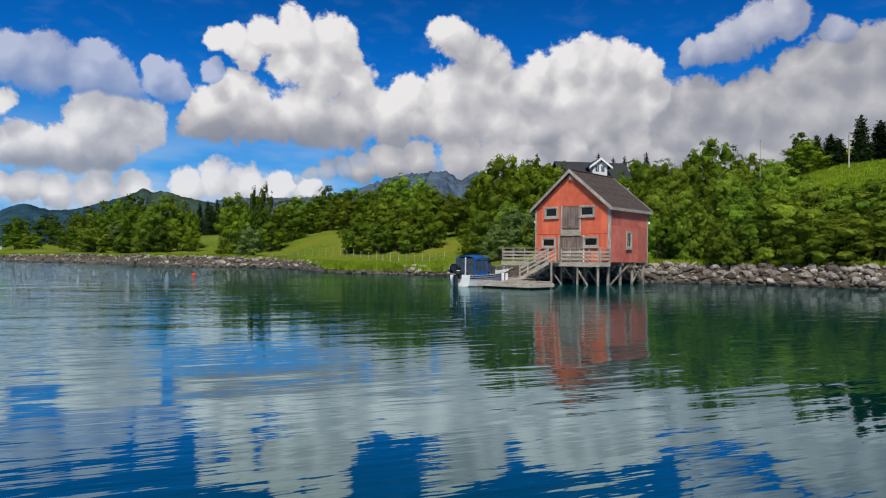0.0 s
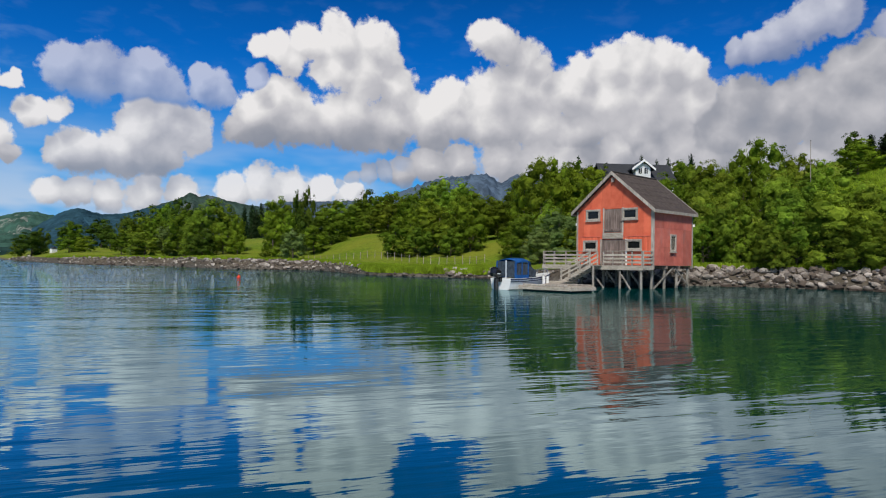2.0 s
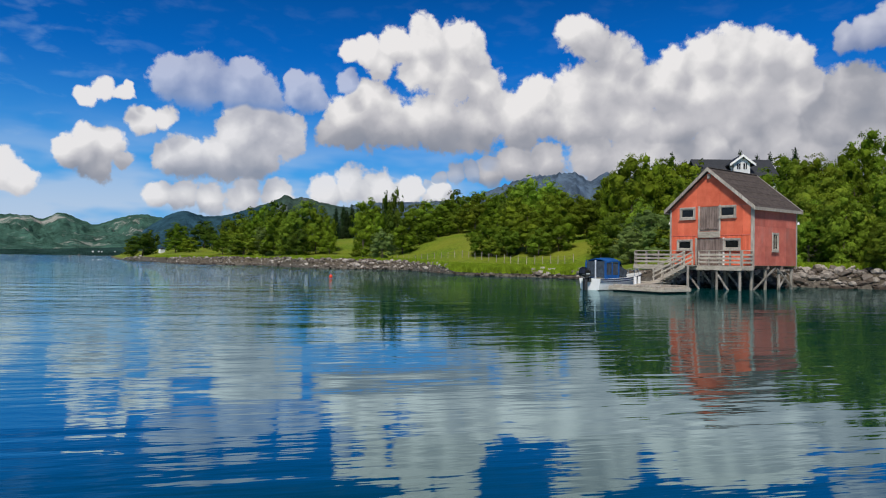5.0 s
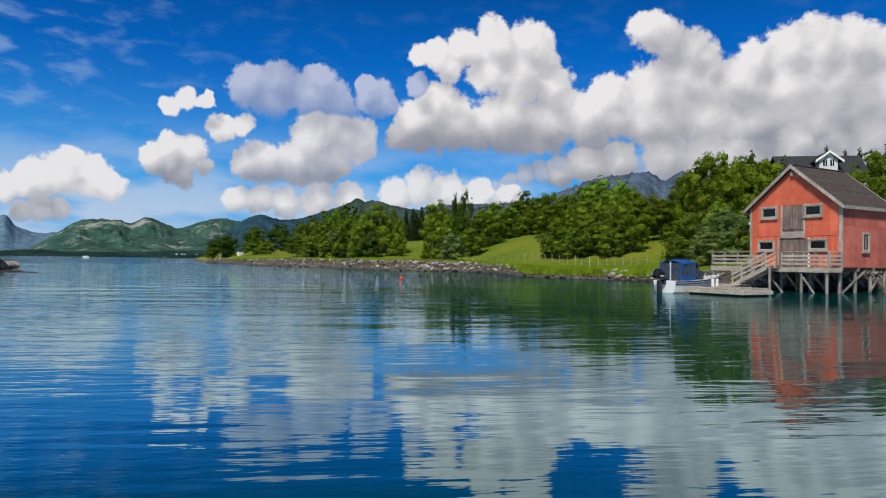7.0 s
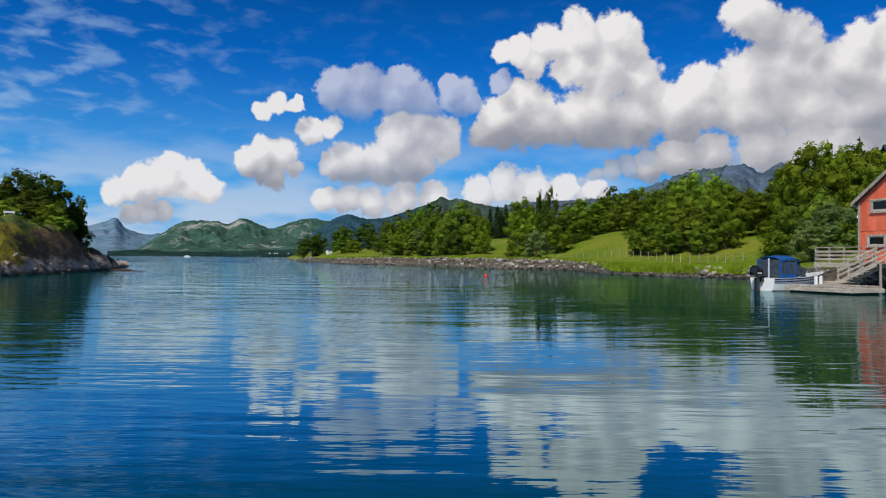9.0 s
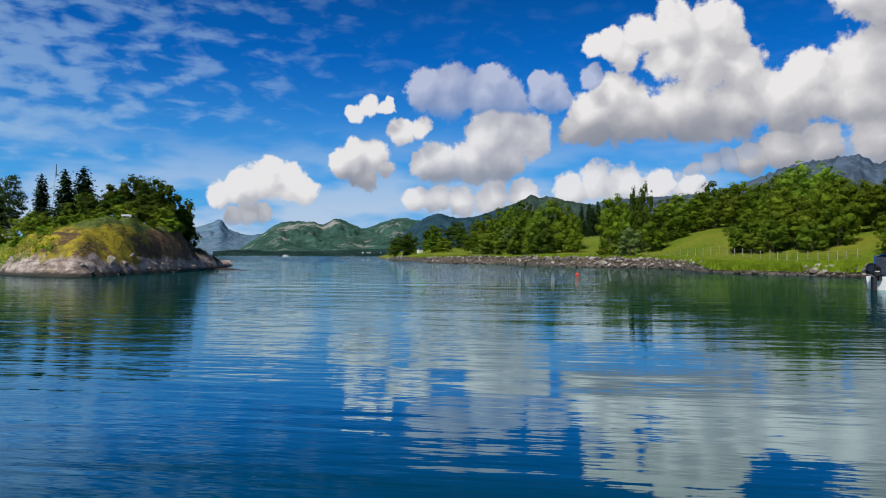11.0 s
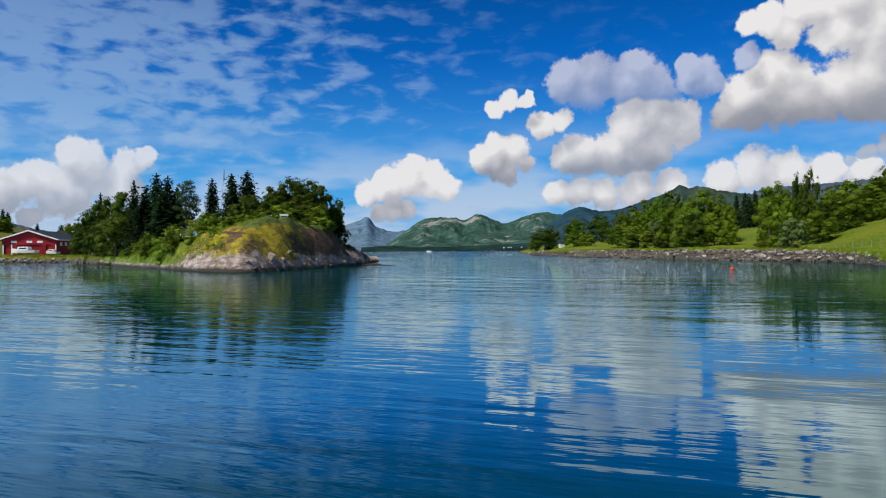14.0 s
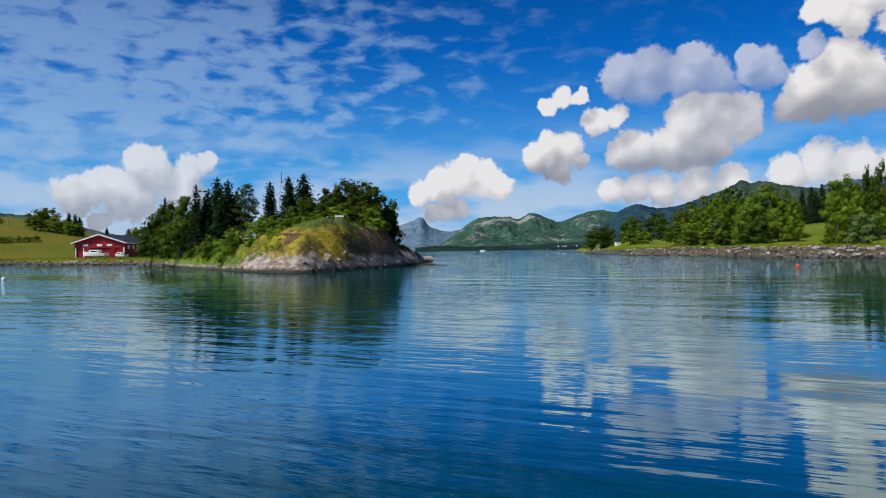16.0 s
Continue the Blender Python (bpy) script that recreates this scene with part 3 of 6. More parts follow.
HEAD_SHORE = [(48.9, 104), (49.3, 95), (50, 84), (52, 76), (53.8, 71), (57, 63), (60, 58.6), (63, 62), (66, 72), (68.4, 86), (69.5, 98),
              (70.8, 115), (72, 128), (75, 137), (81, 160), (115, 170)]
HEAD_TOP = [(48.9, 0.2), (50, 0.8), (51.2, 1.5), (52.2, 2.6), (52.8, 3.8), (53.6, 4.6), (55, 4.9), (57, 4.9), (60, 4.5), (62, 3.7), (63.6, 3.0), (66, 1.7), (69, 1.05), (72, 1.15), (115, 1.3)]
BANK_WIDE = [(-75, 3.0), (-9, 2.6), (3.5, 1.0), (10, 1.2), (12, 3.0), (38, 3.0)]
HEAD_SLOPE = [(66, 0.0), (70, 0.02), (75, 0.08), (81, 0.15), (115, 0.2)]


def land_height(az, d):
    s = d - lerp_table(SHORE, az)
    k = lerp_table(SLOPE, az)
    bank = -1.5 + (1.5 + lerp_table(BANK, az)) * smooth(-3.5, 2.5, s)
    run = max(0.0, s - 2.5)
    rise = k * 190 * math.tanh(run / 190) * smooth(0, lerp_table(EASE, az), run)
    return (bank + rise) if az < 35 else -1.5 + (bank + rise + 1.5) * smooth(38, 35.5, az)


def head_height(az, d):
    s = d - lerp_table(HEAD_SHORE, az)
    top = lerp_table(HEAD_TOP, az)
    wide = 3 + 5.5 * smooth(70, 66, az)
    z = -1.5 + (top + 1.5) * smooth(-3, wide, s)
    run = max(0.0, s - 18)
    z += lerp_table(HEAD_SLOPE, az) * 140 * math.tanh(run / 140)
    if az < 68:
        z -= (z + 1.5) * smooth(34, 46, s) * smooth(68, 65, az)
    return z


def ground(az, d):
    return land_height(az, d) if az < 44 else head_height(az, d)


def rough(p, size, amount, octaves=4):
    return amount * noise.fractal(Vector(p) / size, 1.0, 2.0, octaves)


def ground_z(az, d):
    """Height of the land with its small unevenness."""
    p = polar(az, d)
    z = ground(az, d)
    if z > 0.4:
        z += rough((p.x, p.y, 3.0), 14.0, 0.35) * smooth(0.4, 2.0, z)
    return z


def land_sheet(name, az0, az1, step, runs, shore, height, mat, label, start=None):
    cols = int(round((az1 - az0) / step)) + 1
    verts, faces = [], []
    for i in range(cols):
        az = az0 + i * step
        s0 = lerp_table(shore, az) + (lerp_table(start, az) if start else 0.0)
        for s in runs:
            d = s0 + s
            verts.append(tuple(polar(az, d, height(az, d))))
    k = len(runs)
    for i in range(cols - 1):
        for j in range(k - 1):
            a = i * k + j
            faces.append((a, a + k, a + k + 1, a + 1))
    return tagged(mesh_object(name, verts, faces, mat, smoothed=True), label, "ground", kind="structure")


BANK_RUNS = [-9, -6.5, -5, -4, -3.2, -2.4, -1.6, -0.8, 0, 0.4]
RUNS = [0, 0.8, 1.6, 2.6, 4, 6, 8, 10, 13, 16, 19, 22, 26, 30, 35, 40, 46, 52, 60, 68, 77, 87, 98, 110, 125, 140,
        160, 180, 205, 235, 270, 320, 400, 500, 650]
land_sheet("ground", -75, 38, 0.4, RUNS, SHORE, ground_z, MEADOW, "green meadow rising from the stony shore", BANK_WIDE)
land_sheet("shore_bank", -75, 38, 0.4, BANK_RUNS, SHORE, lambda az, d: ground_z(az, d) - 0.04, GRAVEL, "brown gravel bank along the waterline", BANK_WIDE)


def head_z(az, d):
    """The rocky knoll: smooth slabs below, broken edges and humps above."""
    z = head_height(az, d)
    if az < 70:
        p = polar(az, d)
        k = smooth(-0.6, 0.6, z) * smooth(70, 67, az)
        slab = noise.fractal(Vector((p.x * 0.28, p.y * 0.28, 1.0)), 0.9, 2.1, 5)
        step = abs(noise.noise(Vector((p.x * 0.5, p.y * 0.16, 5.0))))
        z += k * (0.8 * slab + 1.0 * (0.3 - step) * smooth(4.5, 1.0, z) * smooth(0.1, 0.8, z))
    else:
        z += 0.12 * noise.noise(polar(az, d) / 6)
    return z


HEAD_RUNS = [-5, -3, -2.2, -1.6, -1.1, -0.7, -0.3, 0.1, 0.5, 0.9, 1.3, 1.8, 2.3, 2.8, 3.4, 4, 4.7, 5.4, 6.2, 7, 8, 9, 10, 11.5, 13, 15, 17, 20, 23,
             27, 31, 35, 40, 46, 54, 64, 76, 90, 110, 140, 180, 240, 320]
land_sheet("headland", 48.9, 70.5, 0.16, HEAD_RUNS, HEAD_SHORE, head_z, HEADLAND, "bare pale rock headland with yellow moss and turf")
land_sheet("sea_wall", 70.3, 115, 0.5, [-5, -3, -2, -1, 0, 0.6, 1.1], HEAD_SHORE, lambda az, d: head_z(az, d) + 0.03, GRAVEL, "brown gravel foot of the low sea wall")
land_sheet("far_shore", 70.3, 115, 0.5, HEAD_RUNS, HEAD_SHORE, head_z, MEADOW_DRY, "grassy slope above a low stone sea wall")


# ---- mountains ----
def mountain(name, line, dist, mat, label, seed=0.0, deep=0.35, cliff=1.0):
    """A range whose crest follows a line of (bearing, height in degrees)."""
    a1, a0 = line[0][0], line[-1][0]
    table = sorted(line)
    step = 0.12
    cols = int((a1 - a0) / step) + 1
    rows = 26
    verts, faces = [], []
    for i in range(cols):
        az = a0 + i * step
        crest = dist * math.tan(radians(lerp_table(table, az))) + EYE
        for j in range(rows):
            k = j / (rows - 6)
            d = dist * (1 - deep * (1 - min(k, 1.25)))
            p = polar(az, d)
            ridge = 1 - abs(noise.fractal(Vector((p.x / (dist * 0.05), p.y / (dist * 0.05), seed)), 0.9, 2.0, 5))
            up = crest * (k ** 1.15 if k <= 1 else 1 - (k - 1) * 1.5)
            up *= 1 - cliff * 0.45 * (1 - ridge) * smooth(0.0, 0.3, k) * smooth(1.0, 0.75, k)
            up += crest * 0.03 * noise.noise(Vector((az * 3.1, seed, 0))) * smooth(0.8, 1.0, k)
            verts.append((p.x, p.y, up if j else -3.0))
    for i in range(cols - 1):
        for j in range(rows - 1):
            a = i * rows + j
            faces.append((a, a + rows, a + rows + 1, a + 1))
    return tagged(mesh_object(name, verts, faces, mat, smoothed=True), label, "mountain", kind="structure")


CREST_FAR = [
    (52.5, 1.91), (51.5, 2.23), (50.4, 2.59), (49.8, 2.83), (49.2, 2.1), (47.7, 1.61),
    (46.6, 1.69), (44.9, 1.09),
]
CREST_MAIN = [
    (48.7, 0.19), (47.3, 1.22), (46.6, 1.69), (45.8, 2.29), (44.9, 2.71), (42.5, 2.76),
    (41.7, 2.56), (40.6, 3.05), (39.4, 2.65), (38.3, 2.25), (37.6, 2.47), (36.4, 2.91),
    (35.1, 3.16), (33.7, 2.94), (31.9, 2.7), (28.9, 1.71),
]
CREST_RIDGE = [
    (35.1, 1.86), (33.7, 2.84), (32.8, 3.37), (31.9, 3.53), (30.6, 3.21), (28.9, 3.33),
    (27.4, 3.81), (26.2, 4.07), (25.3, 4.34),
]
CREST_PEAK = [
    (28.9, 2.61), (27.2, 3.81), (25.1, 4.6), (24.2, 5.12), (23.5, 4.82), (22.9, 5),
    (21.6, 4.67), (19.3, 4.25), (17.5, 4.06),
]
CREST_BACK = [
    (19, 4.41), (16.4, 4.74), (12.8, 4.86), (9.1, 5.21), (6.3, 6.22), (4.4, 6.87),
    (2, 7.2), (0.1, 7.32), (-1.1, 6.67), (-2.3, 7.3), (-3.7, 6.98), (-7.5, 6.14),
]
mountain("mountain_far", CREST_FAR, 4200, HAZY_FAR, "distant rocky peaks across the fjord, grey-blue with painted haze", 1.0)
mountain("mountain_green", CREST_MAIN, 2600, HAZY_MAIN, "wooded green mountain with pale cliffs across the fjord, lightly tinted with painted haze", 2.0, 0.35, 1.7)
mountain("mountain_ridge", CREST_RIDGE, 2000, HAZY_RIDGE, "dark wooded ridge tinted blue with painted haze", 3.0)
mountain("mountain_peak", CREST_PEAK, 2300, HAZY_PEAK, "green mountain top behind the woods, greyed with painted haze", 4.0)
mountain("mountain_back", CREST_BACK, 3000, HAZY_BACK, "bare mountain behind the birch wood, grey-blue with painted haze", 5.0)
SHORE_STRIP = [(50.5, 0.28), (48, 0.42), (46, 0.34), (44, 0.3), (42, 0.36), (40, 0.42), (38, 0.5), (36, 0.6), (33, 0.5)]
CREST_WEST = [(92, 3.2), (86, 3.4), (82, 3.1), (79, 2.9), (77, 2.4), (74, 1.6), (70, 1.2)]
mountain("west_ridge", CREST_WEST, 1800, HAZY_PEAK, "low ridge beyond the western fields, blue-grey with painted haze", 8.0)
mountain("wooded_shore", SHORE_STRIP, 1500, ROCK_STRIP, "low dark wooded far shore", 6.0, 0.06, 0.3)


# ---- boulders along the shore ----
def boulder_mesh(seed):
    bm = bmesh.new()
    bmesh.ops.create_icosphere(bm, subdivisions=1, radius=0.5)
    rng = random.Random(seed)
    sq = Vector((rng.uniform(0.8, 1.25), rng.uniform(0.7, 1.0), rng.uniform(0.5, 0.8)))
    for v in bm.verts:
        v.co *= 1 + 0.35 * noise.noise(v.co * 2.3 + Vector((seed * 7.7, 0, 0)))
        v.co = Vector(a * b for a, b in zip(v.co, sq))
    me = bpy.data.meshes.new("boulder")
    bm.to_mesh(me)
    bm.free()
    me.materials.append(STONE)
    return me


def build_boulders():
    shapes = [boulder_mesh(i) for i in range(8)]
    rng = random.Random(4)
    spots = []

    def strewn(az0, az1, table, per_metre, lo, hi, size0, size1, height):
        az = az0
        while az < az1:
            s0 = lerp_table(table, az)
            az += math.degrees(1.0 / per_metre / s0) * rng.uniform(0.5, 1.5)
            r = size0 + (size1 - size0) * rng.random() ** 2.6
            d = s0 + rng.uniform(lo, hi)
            spots.append((polar(az, d, height(az, d) + r * 0.12), r))

    strewn(-40, -9.5, SHORE, 34.0, -1.4, 2.5, 0.16, 1.05, ground_z)
    strewn(-9.5, 0.5, SHORE, 9.0, -1.0, 2.0, 0.25, 0.9, ground_z)
    strewn(-0.5, 3.5, SHORE, 16.0, -1.0, 2.2, 0.25, 1.0, ground_z)
    strewn(3.5, 10.5, SHORE, 5.0, -0.9, 0.8, 0.2, 0.8, ground_z)
    strewn(10.5, 19.0, SHORE, 26.0, -1.3, 3.2, 0.2, 0.95, ground_z)
    strewn(19.0, 33.0, SHORE, 17.0, -1.3, 3.0, 0.25, 0.9, ground_z)
    strewn(33.0, 37.4, SHORE, 5.0, -1.3, 3.0, 0.5, 1.6, ground_z)
    strewn(69.4, 84.0, HEAD_SHORE, 18.0, -0.9, 1.3, 0.35, 0.85, head_z)
    strewn(65.0, 69.4, HEAD_SHORE, 2.5, -1.0, 1.5, 0.3, 1.0, head_z)
    strewn(50.0, 66.0, HEAD_SHORE, 1.6, -0.7, 1.6, 0.35, 1.3, head_z)
    bank = tagged(new("rock_bank"), "heaped grey and brown boulders along the waterline", "rocks", kind="structure")
    near = sorted(range(len(spots)), key=lambda i: spots[i][0].length)
    chosen = set(near[:300])
    verts, faces = [], []
    for i, (p, r) in enumerate(spots):
        turn = Euler([rng.uniform(-0.5, 0.5), rng.uniform(-0.5, 0.5), rng.uniform(0, 6.28)]).to_matrix().to_4x4()
        m = Matrix.Translation(p) @ turn @ Matrix.Diagonal((r, r, r, 1))
        me = shapes[i % 8]
        if i in chosen:
            ob = new("boulder", me)
            ob.parent = bank
            ob.matrix_basis = m
        else:
            base = len(verts)
            verts += [m @ v.co for v in me.vertices]
            faces += [tuple(base + k for k in f.vertices) for f in me.polygons]
    rest = mesh_object("boulders", verts, faces, STONE, bank)
    tagged(rest, "small boulders farther along the shore", kind="stuff")


build_boulders()


# ---- the red boathouse on piles ----
# House axes: x along the front from its west corner, y into the house, z up from the water.
HOUSE = Matrix.Translation((6.82, 52.25, 0)) @ Matrix.Rotation(radians(-42.65), 4, "Z")
W, L, BASE, EAVE, RIDGE = 6.31, 5.74, 1.65, 5.42, 8.30
SLOPE_UP = (RIDGE - EAVE) / (W / 2 + 0.3)


def roof_z(x):
    return EAVE + SLOPE_UP * (W / 2 + 0.3 - abs(x - W / 2))


def thing(name, m, label, category, group="", kind=""):
    ob = new(name)
    ob.matrix_basis = m
    return tagged(ob, label, category, group, kind)


def small_window(parent, x0, x1, z0, z1, name="window", panes=1):
    """A low window: weathered casing, inner sash and dark glass set back in the wall."""
    w = new(name)
    w.parent = parent
    t = 0.13
    for lo, hi in (((x0 - t, -0.07, z1), (x1 + t, 0.0, z1 + t)), ((x0 - t, -0.07, z0 - t), (x1 + t, 0.0, z0)),
                   ((x0 - t, -0.065, z0), (x0, 0.0, z1)), ((x1, -0.065, z0), (x1 + t, 0.0, z1))):
        part("casing", boxed(lo, hi, 0.012), GREY_WOOD, w)
    part("sill", boxed((x0 - t - 0.04, -0.11, z0 - t - 0.05), (x1 + t + 0.04, 0.0, z0 - t), 0.01), GREY_WOOD, w)
    s = 0.05
    for lo, hi in (((x0, -0.03, z1 - s), (x1, 0.02, z1)), ((x0, -0.03, z0), (x1, 0.02, z0 + s)),
                   ((x0, -0.028, z0 + s), (x0 + s, 0.02, z1 - s)), ((x1 - s, -0.028, z0 + s), (x1, 0.02, z1 - s))):
        part("sash", boxed(lo, hi), PALE_WOOD, w)
    for i in range(panes):
        a = x0 + s + (x1 - x0 - 2 * s) * i / panes
        b = x0 + s + (x1 - x0 - 2 * s) * (i + 1) / panes
        if i:
            part("mullion", boxed((a - 0.03, -0.026, z0 + s), (a + 0.03, 0.02, z1 - s)), PALE_WOOD, w)
        part("pane", boxed((a, 0.005, z0 + s), (b, 0.012, z1 - s)), DARK_GLASS, w)
    return w


def boards(parent, x0, x1, z0, z1, mat, wide, y, shape=None, name="board", deep=0.03, rng=None):
    """Upright boards side by side; shape gives the height of the top at x."""
    x = x0
    while x < x1 - 0.02:
        b = min(x1, x + wide * rng.uniform(0.88, 1.12))
        top0 = min(z1, shape(x)) if shape else z1
        top1 = min(z1, shape(b)) if shape else z1
        yy = y - deep - rng.uniform(0, 0.012)
        lo = z0
        if min(top0, top1) > lo + 0.05:
            outline = [(x + 0.006, lo), (b - 0.006, lo), (b - 0.006, top1), (x + 0.006, top0)]
            if shape and x < W / 2 < b:
                outline = outline[:3] + [(W / 2, min(z1, shape(W / 2)))] + outline[3:]
            part(name, prism(outline, yy, y), mat, parent)
        x = b


def build_boathouse():
    house = thing("boathouse", HOUSE, "faded red timber boathouse on piles with a dark roof", "boathouse")
    rng = random.Random(7)
    # walls behind the cladding
    front = [(0, BASE), (W, BASE), (W, EAVE + 0.25), (W / 2, RIDGE - 0.05), (0, EAVE + 0.25)]
    part("front_wall", prism(front, 0.03, 0.15), RED_BOARD, house)
    part("back_wall", prism(front, L - 0.12, L), RED_BOARD, house)
    part("side_wall", boxed((0.0, 0.15, BASE), (0.12, L - 0.12, EAVE + 0.25)), RED_PANEL, house)
    part("side_wall", boxed((W - 0.12, 0.15, BASE), (W, L - 0.12, EAVE + 0.25)), RED_PANEL, house)
    part("floor", boxed((0.13, 0.16, BASE - 0.02), (W - 0.13, L - 0.13, BASE + 0.1)), GREY_WOOD, house)
    # front cladding in two lifts, with gaps for doors and windows
    wins = [(0.95, 1.95, 5.02, 5.62), (4.02, 5.05, 5.02, 5.62), (0.72, 1.75, 2.78, 3.32), (4.35, 5.38, 2.82, 3.36)]
    spans = [(0.08, 2.28, BASE, 3.70), (4.12, W - 0.08, BASE, 3.70), (0.08, 2.28, 3.72, 5.72), (4.02, W - 0.08, 3.72, 5.72)]
    for x0, x1, z0, z1 in spans:
        upper = z0 > 3
        boards(house, x0, x1, z0, z1, RED_PANEL_BRIGHT if upper else RED_BOARD, 0.52 if upper else 0.2, 0.03, roof_z, "cladding_board", 0.03, rng)
    boards(house, 0.3, W - 0.3, 5.75, 9.0, RED_PANEL_BRIGHT, 0.9, 0.03, lambda x: roof_z(x) - 0.12, "gable_panel", 0.035, rng)
    for z in (3.71, 5.735):
        for x0, x1 in ((0.08, 2.28), (4.1, W - 0.08)):
            part("flashing", boxed((x0, -0.03, z - 0.02), (x1, 0.0, z + 0.02), 0.004), RED_PANEL, house)
    for x0, x1, z0, z1 in wins:
        small_window(house, x0, x1, z0, z1).location = (0, -0.03, 0)
    # hatch above, double door below, with casings
    hatch = new("hatch")
    hatch.parent = house
    boards(hatch, 2.42, 3.88, 4.02, 5.72, OLD_WOOD, 0.24, 0.02, None, "board", 0.03, rng)
    part("rail", boxed((2.42, -0.06, 4.12), (3.88, -0.02, 4.26), 0.01), OLD_WOOD, hatch)
    part("sill", boxed((2.3, -0.1, 3.55), (4.0, 0.0, 3.98), 0.015), PALE_WOOD, house)
    for x in (2.3, 3.9):
        part("casing", boxed((x, -0.07, 3.98), (x + 0.11, 0.0, 5.80), 0.012), GREY_WOOD, house)
    door = new("door")
    door.parent = house
    boards(door, 2.2, 4.18, BASE, 3.5, OLD_WOOD, 0.22, 0.02, None, "board", 0.03, rng)
    part("casing", boxed((2.08, -0.07, BASE), (2.2, 0.0, 3.54), 0.012), GREY_WOOD, house)
    part("casing", boxed((4.2, -0.07, BASE), (4.32, 0.0, 3.54), 0.012), WHITE_PAINT, house)
    part("handle", boxed((3.12, -0.08, 2.5), (3.16, -0.02, 2.68), 0.008), IRON, door)
    # corner boards
    for x in (-0.03, W - 0.11):
        part("corner_board", boxed((x, -0.05, BASE - 0.05), (x + 0.14, 0.0, EAVE + 0.2), 0.01), GREY_WOOD, house)
    part("corner_board", boxed((W + 0.04, -0.04, BASE - 0.05), (W + 0.08, 0.12, EAVE + 0.2), 0.008), GREY_WOOD, house)
    part("corner_board", boxed((W + 0.04, L - 0.1, BASE - 0.05), (W + 0.08, L + 0.04, EAVE + 0.15), 0.008), GREY_WOOD, house)
    # side cladding: large sheets with lapped joints
    for i in range(3):
        z0, z1 = BASE + i * 1.32, min(EAVE + 0.2, BASE + (i + 1) * 1.32)
        for j in range(4):
            y0, y1 = 0.12 + j * 1.4, min(L - 0.1, 0.12 + (j + 1) * 1.4)
            part("cladding_sheet", boxed((W, y0 + 0.002, z0), (W + 0.025 + rng.uniform(0, 0.006), y1 - 0.002, z1 - 0.008), 0.003), RED_PANEL, house)
    win = small_window(house, 2.45, 3.05, 2.75, 3.78, panes=2)
    win.matrix_basis = Matrix.Translation((W + 0.06, 0, 0)) @ Matrix.Rotation(radians(90), 4, "Z")
    # roof: two slabs, bargeboards, ridge cap, felt joints
    o, t = 0.32, 0.14
    run = W / 2 + 0.3
    for side in (-1, 1):
        outline = [(W / 2, RIDGE), (W / 2 + side * run, EAVE), (W / 2 + side * run, EAVE + t), (W / 2, RIDGE + t)]
        slab = part("roof", prism(outline, -o, L + o), ROOF_FELT, house, "dark weathered roofing felt")
        for k in range(6):
            u = (k + 0.6) / 6
            cx, cz = W / 2 + side * run * u, RIDGE + t - (RIDGE - EAVE) * u
            ang = math.atan2(-(RIDGE - EAVE), run) * side
            turn = Matrix.Translation((cx, 0, cz)) @ Matrix.Rotation(-ang, 4, "Y")
            part("felt_joint", boxed((-0.03, -o, 0.0), (0.03, L + o, 0.012), 0.0, turn), ROOF_FELT, slab)
        for y in (-o - 0.035, L + o + 0.001):
            barge = [(W / 2, RIDGE - 0.1), (W / 2 + side * (run + 0.03), EAVE - 0.1), (W / 2 + side * (run + 0.03), EAVE + t + 0.03),
                     (W / 2, RIDGE + t + 0.03)]
            part("bargeboard", prism(barge, y, y + 0.034), GREY_WOOD, house)
        part("eave_board", boxed((W / 2 + side * run - 0.02, -o, EAVE - 0.09), (W / 2 + side * run + 0.02, L + o, EAVE + t - 0.01)), GREY_WOOD, house)
    part("ridge_cap", boxed((W / 2 - 0.12, -o, RIDGE + t - 0.03), (W / 2 + 0.12, L + o, RIDGE + t + 0.03), 0.02), ROOF_FELT, house)
    part("hoist_beam", boxed((W / 2 - 0.09, -0.2, RIDGE - 0.62), (W / 2 + 0.09, 0.0, RIDGE - 0.3), 0.01), GREY_WOOD, house)
    # small lamps on both corners
    for x, y in ((-0.12, 0.1), (W + 0.12, L + 0.1)):
        lamp = new("outdoor_lamp")
        lamp.parent = house
        part("bracket", boxed((x - 0.1, y - 0.02, 4.78), (x + 0.1, y + 0.02, 4.82)), IRON, lamp)
        part("shade", rod((x, y, 4.6), (x, y, 4.78), 0.09, 0.05), WHITE_PAINT, lamp)
    # floor beams, piles and braces
    for y in (0.15, 2.0, 3.8, L - 0.15):
        part("floor_beam", beam((-0.05, y, BASE - 0.14), (W + 0.05, y, BASE - 0.14), 0.16, 0.22), OLD_WOOD, house)
    for y in (0.25, 2.0, 3.8, L - 0.25):
        for x in (0.25, 2.2, 4.2, W - 0.2):
            lean = rng.uniform(-0.06, 0.06)
            part("pile", rod((x + lean, y, -2.0), (x, y, BASE - 0.22), 0.12, 0.10, 9), PILE_WOOD, house)
    for a, b in (((W - 0.1, 3.2, BASE - 0.1), (W - 0.1, 0.3, 0.0)), ((W - 0.1, 3.4, BASE - 0.2), (W - 0.1, 5.4, 0.2)),
                 ((W - 0.1, 4.6, 1.0), (W - 0.1, 3.6, 0.1)), ((2.3, 0.2, BASE - 0.2), (3.4, 0.2, 0.1)), ((4.4, 0.2, 1.2), (5.2, 0.2, 0.2))):
        part("brace", beam(a, b, 0.06, 0.14), PILE_WOOD, house)
    return house


